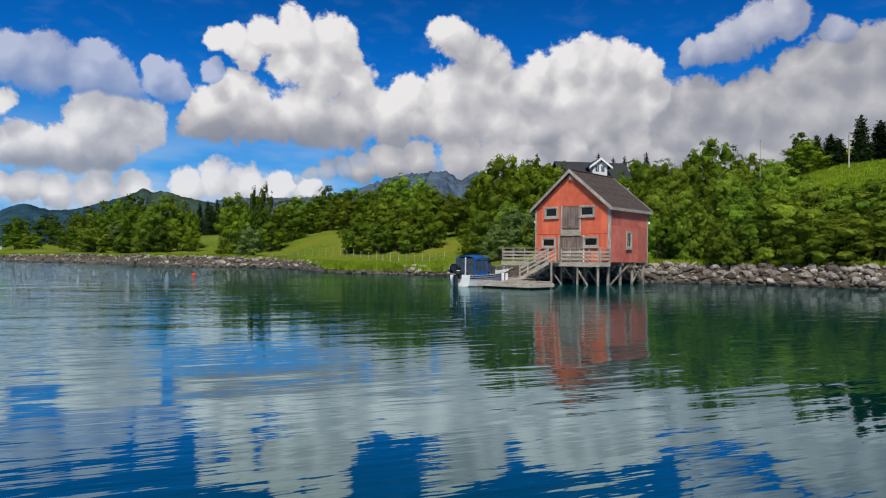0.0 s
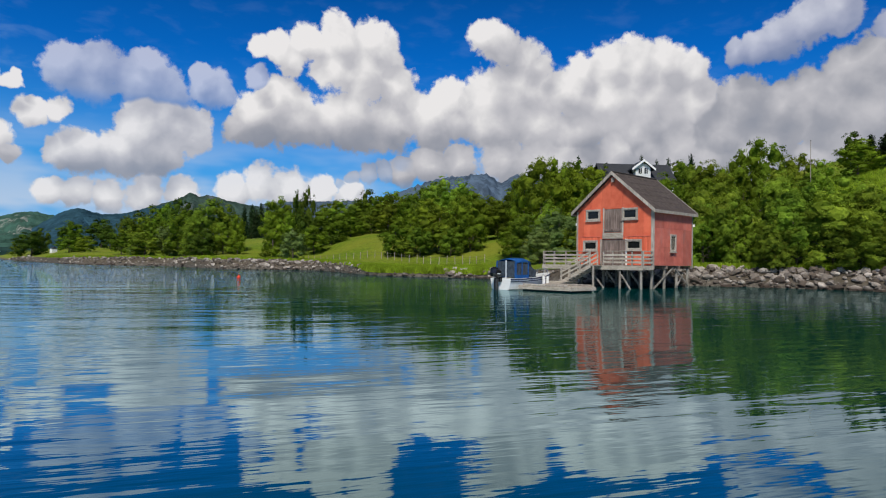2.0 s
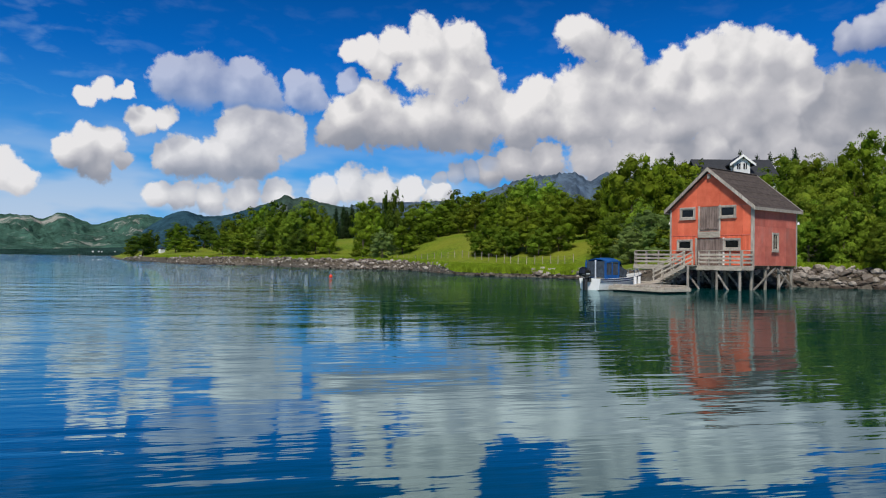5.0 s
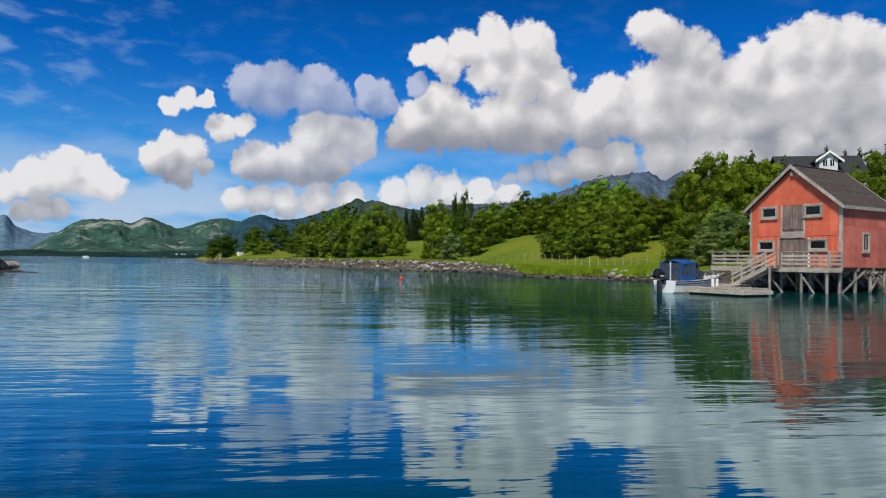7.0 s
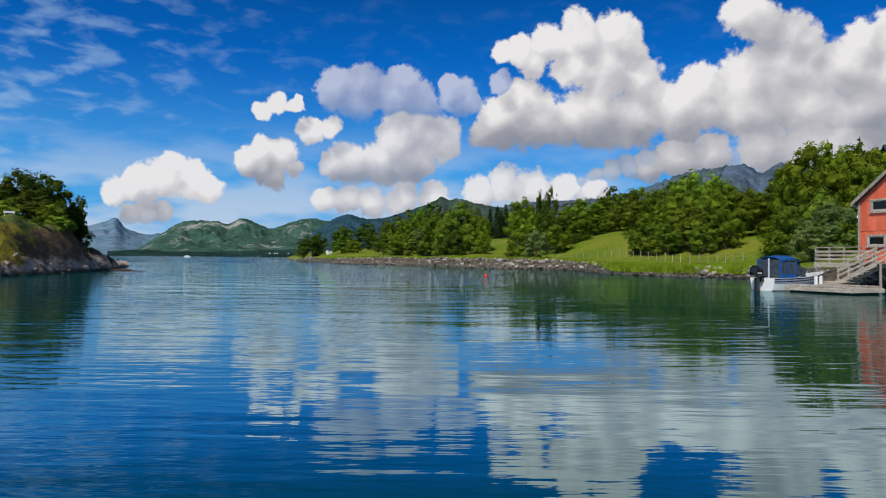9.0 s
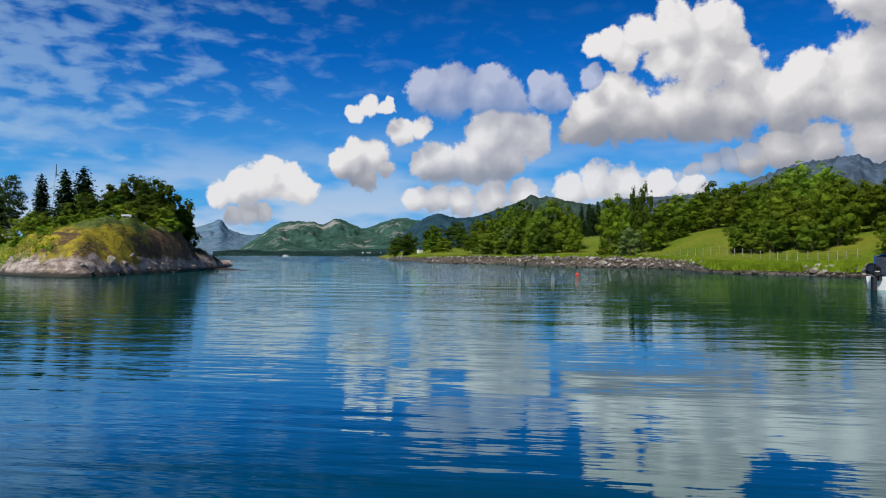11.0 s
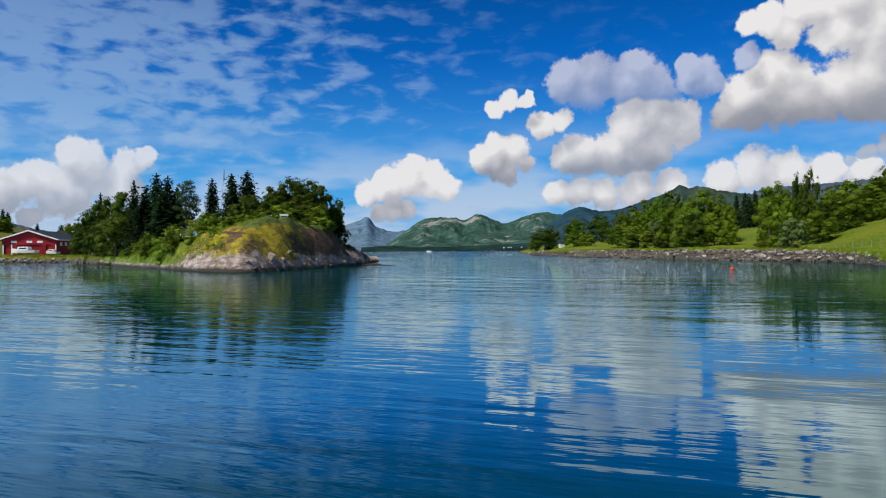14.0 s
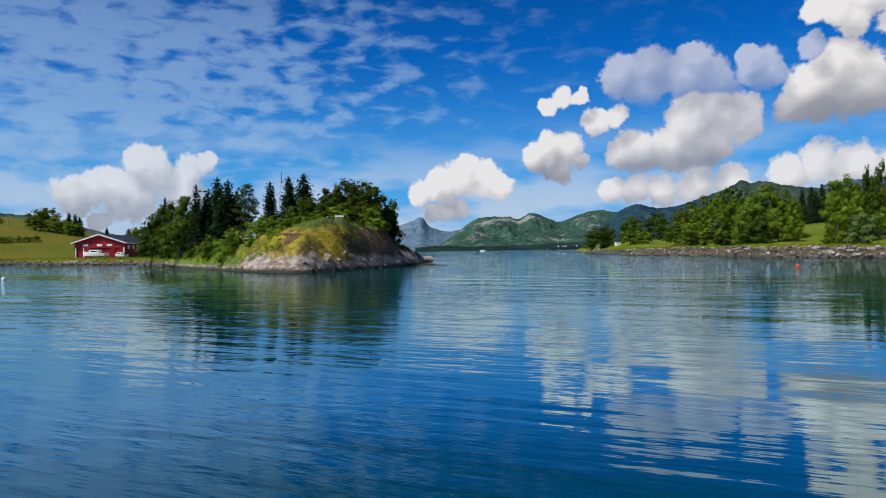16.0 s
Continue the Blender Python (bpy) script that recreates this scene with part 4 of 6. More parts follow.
def build_deck():
    deck = thing("deck", HOUSE, "weathered grey timber deck with plank railings", "deck")
    rng = random.Random(3)
    x0, x1, y0, y1, top = -2.1, 6.4, -1.5, -0.06, 1.62
    x = x0
    while x < x1 - 0.05:
        part("plank", boxed((x + 0.006, y0, top - 0.05), (min(x1, x + 0.15) - 0.006, y1, top + rng.uniform(-0.006, 0.004))), GREY_WOOD, deck)
        x += 0.15
    for y in (y0 + 0.08, y1 - 0.1):
        part("joist", beam((x0, y, top - 0.15), (x1, y, top - 0.15), 0.08, 0.2), GREY_WOOD, deck)
    part("fascia", boxed((x0 - 0.02, y0 - 0.04, top - 0.32), (x1 + 0.02, y0 - 0.003, top - 0.02), 0.008), PALE_WOOD, deck)
    part("fascia", boxed((x1 + 0.003, y0, top - 0.3), (x1 + 0.04, y1, top - 0.03), 0.008), PALE_WOOD, deck)
    for x in (x0 + 0.15, 0.6, 2.4, 4.6, x1 - 0.15):
        part("pile", rod((x, y0 + 0.1, -2.0), (x, y0 + 0.1, top - 0.25), 0.10, 0.09, 9), PILE_WOOD, deck)
    for a, b in (((2.5, y0 + 0.1, 0.9), (3.4, y0 + 0.2, -0.2)), ((4.7, y0 + 0.1, 1.0), (5.5, y0 + 0.1, -0.1))):
        part("brace", beam(a, b, 0.05, 0.12), PILE_WOOD, deck)

    def railing(a, b, posts):
        a, b = Vector(a), Vector(b)
        for i in range(posts):
            p = a.lerp(b, i / (posts - 1))
            part("rail_post", boxed((p.x - 0.05, p.y - 0.05, top - 0.2), (p.x + 0.05, p.y + 0.05, top + 0.98), 0.008), GREY_WOOD, deck)
        side = Vector((0, -0.065, 0)) if abs((b - a).x) > 0.5 else Vector((0.065, 0, 0))
        for z in (0.22, 0.47, 0.72):
            part("rail_plank", beam(a + side + Vector((0, 0, top + z)), b + side + Vector((0, 0, top + z)), 0.03, 0.14, 0.005), PALE_WOOD, deck)
        part("handrail", beam(a + Vector((0, 0, top + 1.0)), b + Vector((0, 0, top + 1.0)), 0.16, 0.045, 0.006), PALE_WOOD, deck)

    railing((x0 + 0.06, y0 + 0.06, 0), (2.1, y0 + 0.06, 0), 5)
    railing((3.3, y0 + 0.06, 0), (x1 - 0.06, y0 + 0.06, 0), 5)
    railing((x0 + 0.06, y0 + 0.2, 0), (x0 + 0.06, y1 - 0.06, 0), 2)
    railing((x1 - 0.06, y0 + 0.2, 0), (x1 - 0.06, y1 - 0.06, 0), 2)
    return deck


def build_stairs():
    """Open steps with plank railings along the deck front, down to a landing stage near the water."""
    g = thing("stairs", HOUSE, "grey wooden steps with railings down from the deck", "stairs")
    a, b = Vector((2.9, -2.05, 1.6)), Vector((0.45, -2.05, 0.42))
    n = 7
    for i in range(n):
        p = a.lerp(b, (i + 0.5) / n)
        part("tread", boxed((p.x - 0.16, p.y - 0.5, p.z - 0.025), (p.x + 0.16, p.y + 0.5, p.z + 0.02), 0.005), GREY_WOOD, g)
    part("top_landing", boxed((2.2, -2.55, 1.56), (3.25, -1.545, 1.615), 0.006), GREY_WOOD, g)
    for y in (-2.55, -1.6):
        part("stringer", beam((a.x, y, a.z - 0.08), (b.x, y, b.z - 0.08), 0.05, 0.24), PALE_WOOD, g)
        for k in (0.0, 0.34, 0.68, 1.0):
            p = a.lerp(b, k)
            part("rail_post", boxed((p.x - 0.045, y - 0.045, p.z - 0.2), (p.x + 0.045, y + 0.045, p.z + 0.95), 0.006), PALE_WOOD, g)
        for z in (0.32, 0.62, 0.93):
            part("rail_plank", beam((a.x + 0.06, y - 0.06, a.z + z), (b.x - 0.06, y - 0.06, b.z + z), 0.03, 0.12, 0.004), PALE_WOOD, g)
    for x, y in ((3.15, -2.5), (0.45, -2.5)):
        part("pile", rod((x, y, -2.0), (x, y, 1.55 if x > 1 else 0.4), 0.09, 0.08, 8), PILE_WOOD, g)
    return g


def build_landing():
    """A low landing stage at the foot of the steps with a gangplank to the float."""
    s = thing("landing_stage", HOUSE, "low plank landing stage with a gangplank to the float", "dock")
    x = -1.2
    while x < 1.3:
        part("plank", boxed((x + 0.006, -2.9, 0.34), (x + 0.164, -1.7, 0.385), 0.004), PALE_WOOD, s)
        x += 0.17
    for y in (-2.8, -1.85):
        part("joist", beam((-1.2, y, 0.26), (1.35, y, 0.26), 0.1, 0.15), GREY_WOOD, s)
    for px, py in ((-1.1, -2.75), (1.25, -2.75), (-1.1, -1.85)):
        part("pile", rod((px, py, -2.0), (px, py, 0.2), 0.09, 0.09, 8), PILE_WOOD, s)
    a, b = Vector((1.0, -2.85, 0.42)), Vector((3.55, -8.0, 0.36))
    side = Vector((-(b - a).y, (b - a).x, 0)).normalized()
    for k in (-0.3, -0.1, 0.1, 0.3):
        part("gangplank_board", beam(a + side * k, b + side * k, 0.19, 0.05, 0.005), PALE_WOOD, s)
    return s


def build_float():
    f = thing("floating_dock", HOUSE, "low floating dock of pale weathered planks", "dock")
    rng = random.Random(9)
    x0, x1, y0, y1 = 3.0, 7.0, -10.4, -7.9
    x = x0
    while x < x1 - 0.05:
        part("plank", boxed((x + 0.008, y0, 0.28), (min(x + 0.18, x1) - 0.008, y1, 0.33 + rng.uniform(-0.008, 0.008))), PALE_WOOD, f)
        x += 0.18
    for y in (y0 + 0.02, (y0 + y1) / 2, y1 - 0.02):
        part("side_beam", beam((x0, y, 0.18), (x1, y, 0.18), 0.12, 0.19, 0.015), PALE_WOOD, f)
    for x in (x0 + 0.05, x1 - 0.05):
        part("end_beam", beam((x, y0, 0.18), (x, y1, 0.18), 0.1, 0.18, 0.01), PALE_WOOD, f)
    part("buoyancy_block", boxed((x0 + 0.2, y0 + 0.15, -0.3), (x1 - 0.2, y1 - 0.15, 0.09), 0.04), DARK_RUBBER, f)
    part("edge_timber", beam((x0 + 0.3, y0 + 0.1, 0.385), (x1 - 0.4, y0 + 0.12, 0.385), 0.1, 0.1, 0.012), GREY_WOOD, f)
    part("edge_timber", beam((x0 + 0.5, y1 - 0.1, 0.385), (x1 - 0.2, y1 - 0.1, 0.385), 0.1, 0.1, 0.012), GREY_WOOD, f)
    return f


def build_boat():
    """A small white day boat with a blue canvas shelter and an outboard."""
    m = Matrix.Translation((0.85, 43.0, 0)) @ Matrix.Rotation(radians(-43), 4, "Z")
    boat = thing("motorboat", m, "small white motorboat with a blue canvas canopy", "boat")
    # hull stations along y (stern 0 to bow 4.9): half width at rail, at chine, heights
    stations = [(0.0, 0.86, 0.74, 0.72, 0.05), (1.2, 0.95, 0.80, 0.74, 0.03), (2.5, 0.95, 0.74, 0.80, 0.05), (3.6, 0.78, 0.5, 0.90, 0.13),
                (4.4, 0.45, 0.22, 1.0, 0.28), (4.9, 0.06, 0.03, 1.08, 0.55)]
    bm = bmesh.new()
    rings = []
    for y, w, c, top, chine in stations:
        ring = [(-w, y, top), (-w * 0.97, y, top - 0.16), (-c, y, chine), (0, y, chine - 0.25), (c, y, chine), (w * 0.97, y, top - 0.16), (w, y, top)]
        rings.append([bm.verts.new(p) for p in ring])
    for r0, r1 in zip(rings, rings[1:]):
        for i in range(6):
            bm.faces.new((r0[i], r0[i + 1], r1[i + 1], r1[i]))
    bm.faces.new(rings[0])
    bm.faces.new(rings[-1][::-1])
    part("hull", bm, GELCOAT, boat)
    bm = bmesh.new()
    lo = [[bm.verts.new((s * w * 0.98, y, top - 0.005)) for s in (-1, 1)] for y, w, c, top, chine in stations]
    for a, b in zip(lo, lo[1:]):
        bm.faces.new((a[0], a[1], b[1], b[0]))
    part("foredeck", bm, GELCOAT, boat)
    for s in (-1, 1):
        for (y, w, c, t, h), (y2, w2, c2, t2, h2) in zip(stations, stations[1:]):
            part("rubbing_strake", beam((s * w, y, t - 0.06), (s * w2, y2, t2 - 0.06), 0.06, 0.07, 0.01), NAVY, boat)
            part("stripe", beam((s * w * 0.985, y, t - 0.2), (s * w2 * 0.985, y2, t2 - 0.2), 0.03, 0.05, 0.004), NAVY, boat)
    # canopy: rounded canvas top on hoops, clear windows between blue borders
    y0 = 0.55
    prof = [(-0.86, 0.72), (-0.80, 1.72), (-0.72, 1.88), (-0.40, 1.97), (0, 2.0), (0.40, 1.97), (0.72, 1.88), (0.80, 1.72), (0.86, 0.72)]
    bm = bmesh.new()
    rows = []
    for y, sx, dz in ((y0, 0.96, -0.06), (1.1, 1.0, 0.02), (1.7, 1.0, 0.02), (2.05, 0.96, -0.08)):
        rows.append([bm.verts.new((x * sx, y, z + dz)) for x, z in prof[1:-1]])
    for a, b in zip(rows, rows[1:]):
        for i in range(len(a) - 1):
            bm.faces.new((a[i], a[i + 1], b[i + 1], b[i]))
    canopy = part("canopy", bm, CANVAS, boat, "blue canvas top", True)
    mod = canopy.modifiers.new("thick", "SOLIDIFY")
    mod.thickness = 0.03
    for s in (-1, 1):
        for ya, yb in ((y0 + 0.06, 1.08), (1.18, 1.68)):
            part("side_window", boxed((s * 0.80 - 0.008, ya, 0.95), (s * 0.80 + 0.008, yb, 1.66)), BOAT_GLASS, boat)
        for y in (y0, 1.13, 1.74):
            part("canvas_border", boxed((s * 0.815 - 0.02, y - 0.05, 0.7), (s * 0.815 + 0.02, y + 0.05, 1.72), 0.005), CANVAS, boat)
        part("canvas_border", boxed((s * 0.83 - 0.02, y0, 0.7), (s * 0.83 + 0.02, 1.74, 0.95), 0.005), CANVAS, boat)
        part("windscreen_side", beam((s * 0.8, 1.8, 1.25), (s * 0.72, 2.6, 0.95), 0.02, 0.55, 0.004), BOAT_GLASS, boat)
    for x0_, x1_ in ((-0.74, -0.05), (0.05, 0.74)):
        part("rear_window", boxed((x0_, y0 - 0.02, 0.82), (x1_, y0 - 0.005, 1.78)), BOAT_GLASS, boat)
    for x in (-0.77, 0.0, 0.77):
        part("canvas_border", boxed((x - 0.05, y0 - 0.04, 0.7), (x + 0.05, y0 - 0.021, 1.86), 0.004), CANVAS_PALE if x == 0 else CANVAS, boat)
    part("windscreen", boxed((-0.7, -0.01, 0.0), (0.7, 0.01, 1.1), 0.0, Matrix.Translation((0, 2.68, 0.82)) @ Matrix.Rotation(radians(36), 4, "X")), BOAT_GLASS, boat)
    part("seat", boxed((-0.6, 0.25, 0.3), (0.6, 0.6, 0.72), 0.04), GELCOAT, boat)
    # bow rail
    posts = [(-0.62, 3.5), (-0.42, 4.2), (0.42, 4.2), (0.62, 3.5)]
    for x, y in posts:
        part("rail_post", rod((x, y, 0.85), (x * 1.02, y, 1.28), 0.015, 0.015, 6), STEEL, boat)
    rail = [(-0.62, 3.2, 1.2), (-0.62, 3.5, 1.27), (-0.42, 4.2, 1.3), (0, 4.7, 1.33), (0.42, 4.2, 1.3), (0.62, 3.5, 1.27), (0.62, 3.2, 1.2)]
    for a, b in zip(rail, rail[1:]):
        part("bow_rail", rod(a, b, 0.016, 0.016, 6), STEEL, boat)
    # fenders and outboard
    for y in (3.1, 3.8):
        part("fender", rod((1.0 - (y - 3.1) * 0.35, y, 0.35), (1.0 - (y - 3.1) * 0.35, y, 0.85), 0.1, 0.1, 10), WHITE_PAINT, boat)
    motor = new("outboard_motor")
    motor.parent = boat
    bm = boxed((-0.26, -0.86, 0.56), (0.26, -0.08, 1.16), 0.15, Matrix.Translation((0, 0, 0.86)) @ Matrix.Rotation(radians(-14), 4, "X") @ Matrix.Translation((0, 0, -0.86)))
    bm.transform(Matrix.Translation((0, 0, 0.12)))
    part("cowling", bm, BLACK_GLOSS, motor)
    part("band", boxed((-0.266, -0.62, 0.98), (0.266, -0.3, 1.03), 0.004), WHITE_PAINT, motor)
    part("leg", boxed((-0.09, -0.55, -0.35), (0.09, -0.25, 0.74), 0.03), BLACK_GLOSS, motor)
    part("clamp", boxed((-0.14, -0.2, 0.5), (0.14, 0.02, 0.78), 0.02), BLACK_GLOSS, motor)
    part("cavitation_plate", boxed((-0.14, -0.72, -0.05), (0.14, -0.2, -0.02), 0.005), BLACK_GLOSS, motor)
    return boat


# ---- farmhouse behind the boathouse ----
def build_farmhouse():
    p = polar(-12.7, 105)
    z = ground_z(-12.7, 105)
    m = Matrix.Translation((p.x, p.y, z)) @ Matrix.Rotation(radians(8), 4, "Z")
    h = thing("farmhouse", m, "white farmhouse with a dark slate roof and gabled dormer", "house")
    top = EYE + 105 * math.tan(radians(8.2)) - z
    ev = top - 3.4
    part("wall", boxed((-4.8, 0, -1.0), (5.8, 7, ev), 0.0), WHITE_BOARD, h)
    for side in (-1, 1):
        outline = [(3.5, top), (3.5 + side * 4.0, ev), (3.5 + side * 4.0, ev + 0.2), (3.5, top + 0.2)]
        bm = prism(outline, -6.2, 5.2)
        bm.transform(Matrix.Rotation(radians(90), 4, "Z") @ Matrix.Scale(-1, 4, (0, 1, 0)))
        part("roof", bm, SLATE, h)
    # dormer towards the water
    dz = top - 1.75
    d = new("dormer")
    d.parent = h
    d.location = (0, 0, 0)
    part("dormer_wall", prism([(-1.15, dz - 1.1), (1.15, dz - 1.1), (1.15, dz + 1.0), (0, dz + 1.9), (-1.15, dz + 1.0)], 0.3, 3.2), WHITE_BOARD, d)
    for side in (-1, 1):
        slab = [(0, dz + 1.92), (side * 1.75, dz + 0.62), (side * 1.75, dz + 0.8), (0, dz + 2.12)]
        part("dormer_roof", prism(slab, -0.1, 3.4), SLATE, d)
        part("bargeboard", prism([(0, dz + 1.84), (side * 1.8, dz + 0.5), (side * 1.8, dz + 0.84), (0, dz + 2.18)], -0.2, -0.11), WHITE_PAINT, d)
        part("window", boxed((side * 0.45 - 0.24, 0.26, dz + 0.1), (side * 0.45 + 0.24, 0.295, dz + 0.95)), DARK_GLASS, d)
        part("window_frame", boxed((side * 0.45 - 0.03, 0.24, dz + 0.1), (side * 0.45 + 0.03, 0.258, dz + 0.95)), WHITE_PAINT, d)
    return h


# ---- red barn on the far shore ----
def build_barn():
    p = polar(74.9, 150)
    z = head_z(74.9, 150)
    m = Matrix.Translation((p.x, p.y, z)) @ Matrix.Rotation(radians(74.9 - 24), 4, "Z")
    b = thing("red_barn", m, "dark red boat shed with white trim and closed doors", "barn")
    w, ln, ev, top = 9.6, 14.0, 3.1, 4.7
    x0, x1 = -w / 2, w / 2
    rng = random.Random(21)
    gable = [(x0, 2.15), (x1, 2.15), (x1, ev), (0, top), (x0, ev)]
    part("gable_wall", prism(gable, 0.0, 0.18), BARN_RED, b)
    for xa, xb in ((x0, x0 + 0.3), (-3.2, -2.1), (2.2, 2.9), (x1 - 0.9, x1)):
        part("front_wall", boxed((xa, 0.0, -0.4), (xb, 0.18, 2.15)), BARN_RED, b)
    for xa, xb in ((x0 + 0.3, -3.2), (-2.1, 2.2), (2.9, x1 - 0.9)):
        part("sliding_door", boxed((xa - 0.05, 0.2, -0.4), (xb + 0.05, 0.26, 2.2)), BARN_RED, b)
    part("side_wall", boxed((x0, 0.18, -0.4), (x0 + 0.18, ln, ev)), BARN_RED, b)
    part("side_wall", boxed((x1 - 0.18, 0.18, -0.4), (x1, ln, ev)), BARN_RED, b)
    part("back_wall", prism([(x0, -0.4), (x1, -0.4), (x1, ev), (0, top), (x0, ev)], ln, ln + 0.18), BARN_RED, b)
    for side in (-1, 1):
        part("roof", prism([(0, top), (side * 5.3, ev - 0.18), (side * 5.3, ev), (0, top + 0.2)], -0.5, ln + 0.5), SLATE, b)
        part("bargeboard", prism([(0, top - 0.06), (side * 5.35, ev - 0.2), (side * 5.35, ev + 0.03), (0, top + 0.22)], -0.56, -0.51), WHITE_PAINT, b)
        part("eave_board", boxed((side * 5.3 - 0.05, -0.5, ev - 0.2), (side * 5.3 + 0.02, ln + 0.5, ev + 0.02)), WHITE_PAINT, b)
    for x in (-2.7, 0.0, 1.9):
        part("window", boxed((x - 0.5, -0.06, 2.45), (x + 0.5, -0.005, 2.85), 0.01), WHITE_PAINT, b)
    for i in range(6):
        y = 1.5 + i * 2.2
        part("window", boxed((x1 + 0.005, y, 1.9), (x1 + 0.05, y + 1.0, 2.6), 0.01), WHITE_PAINT, b)
    for x in (x0 + 0.2, x0 + 1.7, x1 - 0.12):
        part("trim", boxed((x - 0.1, -0.05, -0.4), (x + 0.1, -0.004, 2.15)), WHITE_PAINT, b)
    return b


def build_shed_boat(at, turn, length, label):
    """A white cabin boat standing on the hard by the barn."""
    m = Matrix.Translation(at) @ Matrix.Rotation(turn, 4, "Z")
    boat = thing("cabin_boat", m, label, "boat", "boats by the barn")
    k = length / 6.0
    bm = bmesh.new()
    rings = []
    for y, w, top in ((0.0, 0.95, 1.35), (2.0, 1.1, 1.35), (4.0, 0.95, 1.5), (5.2, 0.5, 1.65), (6.0, 0.05, 1.8)):
        ring = [(-w, y, top), (-w * 0.85, y, 0.7), (0, y, 0.4 + 0.18 * max(0, y - 4)), (w * 0.85, y, 0.7), (w, y, top)]
        rings.append([bm.verts.new(Vector(q) * k) for q in ring])
    for r0, r1 in zip(rings, rings[1:]):
        for i in range(5):
            bm.faces.new((r0[i], r0[(i + 1) % 5], r1[(i + 1) % 5], r1[i]))
    bm.faces.new(rings[0])
    part("hull", bm, GELCOAT, boat)
    part("cabin", boxed((-0.75 * k, 1.6 * k, 1.3 * k), (0.75 * k, 4.2 * k, 2.1 * k), 0.15 * k), GELCOAT, boat)
    for s in (-1, 1):
        part("window", boxed((s * 0.755 * k - 0.01, 2.0 * k, 1.6 * k), (s * 0.755 * k + 0.01, 3.7 * k, 1.9 * k)), DARK_GLASS, boat)
    part("cradle", boxed((-0.6 * k, 1.2 * k, -0.1), (0.6 * k, 1.5 * k, 0.62 * k)), OLD_WOOD, boat)
    part("cradle", boxed((-0.6 * k, 3.8 * k, -0.1), (0.6 * k, 4.1 * k, 0.62 * k)), OLD_WOOD, boat)
    return boat


# ---- fence, poles, buoys ----
def build_fence():
    fence = thing("fence", Matrix.Identity(4), "thin grey wooden meadow fence with wires", "fence")
    rng = random.Random(13)
    tops = []
    az = 0.2
    while az < 15.2:
        d = 92 + 27 * smooth(4, 14.5, az)
        p = polar(az, d, ground_z(az, d))
        tops.append(p)
        lean = Vector((rng.uniform(-0.06, 0.06), rng.uniform(-0.06, 0.06), 1.15 + rng.uniform(-0.12, 0.12)))
        part("post", rod(p - Vector((0, 0, 0.3)), p + lean, 0.05, 0.04, 6), GREY_WOOD, fence)
        az += rng.uniform(0.5, 0.66) * 100 / d
    for z in (0.45, 0.95):
        bm = bmesh.new()
        for a, b in zip(tops, tops[1:]):
            rod(a + Vector((0, 0, z)), b + Vector((0, 0, z)), 0.012, 0.012, 4, bm)
        part("wire", bm, IRON, fence)
    return fence


def utility_pole(az, d, h, arm, label):
    p = polar(az, d)
    z = head_z(az, d) if az > 44 else ground_z(az, d)
    pole = thing("utility_pole", Matrix.Translation((p.x, p.y, z)) @ Matrix.Rotation(radians(az), 4, "Z"), label, "pole", "poles")
    part("shaft", rod((0, 0, -0.5), (0, 0, h), 0.14, 0.1, 8), GREY_WOOD, pole)
    if arm:
        part("cross_arm", boxed((-1.0, -0.06, h - 0.5), (1.0, 0.06, h - 0.36), 0.01), GREY_WOOD, pole)
        for x in (-0.85, 0.0, 0.85):
            part("insulator", rod((x, 0, h - 0.36), (x, 0, h - 0.12), 0.06, 0.05, 6), WHITE_PAINT, pole)
    return pole


def thin_pole(az, d, h, label):
    p = polar(az, d)
    pole = thing("flag_pole", Matrix.Translation((p.x, p.y, ground_z(az, d))), label, "pole", "poles")
    part("shaft", rod((0, 0, -0.5), (0, 0, h), 0.05, 0.035, 8), GREY_WOOD, pole)
    part("cap", rod((0, 0, h), (0, 0, h + 0.12), 0.06, 0.03, 8), IRON, pole)
    return pole


def buoy(at, r, mat, label, high=0.0):
    b = thing("mooring_buoy", Matrix.Translation(at), label, "buoy", "buoys")
    bm = bmesh.new()
    bmesh.ops.create_uvsphere(bm, u_segments=14, v_segments=9, radius=r, matrix=Matrix.Translation((0, 0, r * 0.45)))
    part("float", bm, mat, b, smoothed=True)
    part("ring", rod((0, 0, r * 1.3), (0, 0, r * 1.7 + high), r * 0.16, r * 0.12, 6), mat if high else IRON, b)
    return b


build_boathouse()
build_deck()
build_stairs()
build_landing()
build_float()
build_boat()
build_farmhouse()
build_barn()
barn_m = Matrix.Translation(polar(74.9, 150, head_z(74.9, 150))) @ Matrix.Rotation(radians(74.9 - 24), 4, "Z")
build_shed_boat(barn_m @ Vector((2.3, -2.2, 0.0)), radians(74.9 - 24 + 80), 4.9, "white cabin boat on a cradle before the barn")
build_shed_boat(barn_m @ Vector((5.6, -1.2, 0.0)), radians(74.9 - 24 + 60), 3.4, "small white dinghy beside the barn")
build_fence()
utility_pole(-30.55, 122, 5.2, False, "bare grey wooden pole on the hill")
thin_pole(-24.7, 92, 8.6, "thin pale pole among the trees")
utility_pole(80.7, 245, 4.6, True, "far wooden power pole with a cross arm")
utility_pole(77.5, 242, 6.2, True, "far wooden power pole behind the trees")
buoy(polar(20.46, 62.5), 0.17, ORANGE, "small orange-red mooring buoy afloat", 0.06)
buoy(polar(81.0, 60.0), 0.17, WHITE_PAINT, "small white mooring buoy afloat")


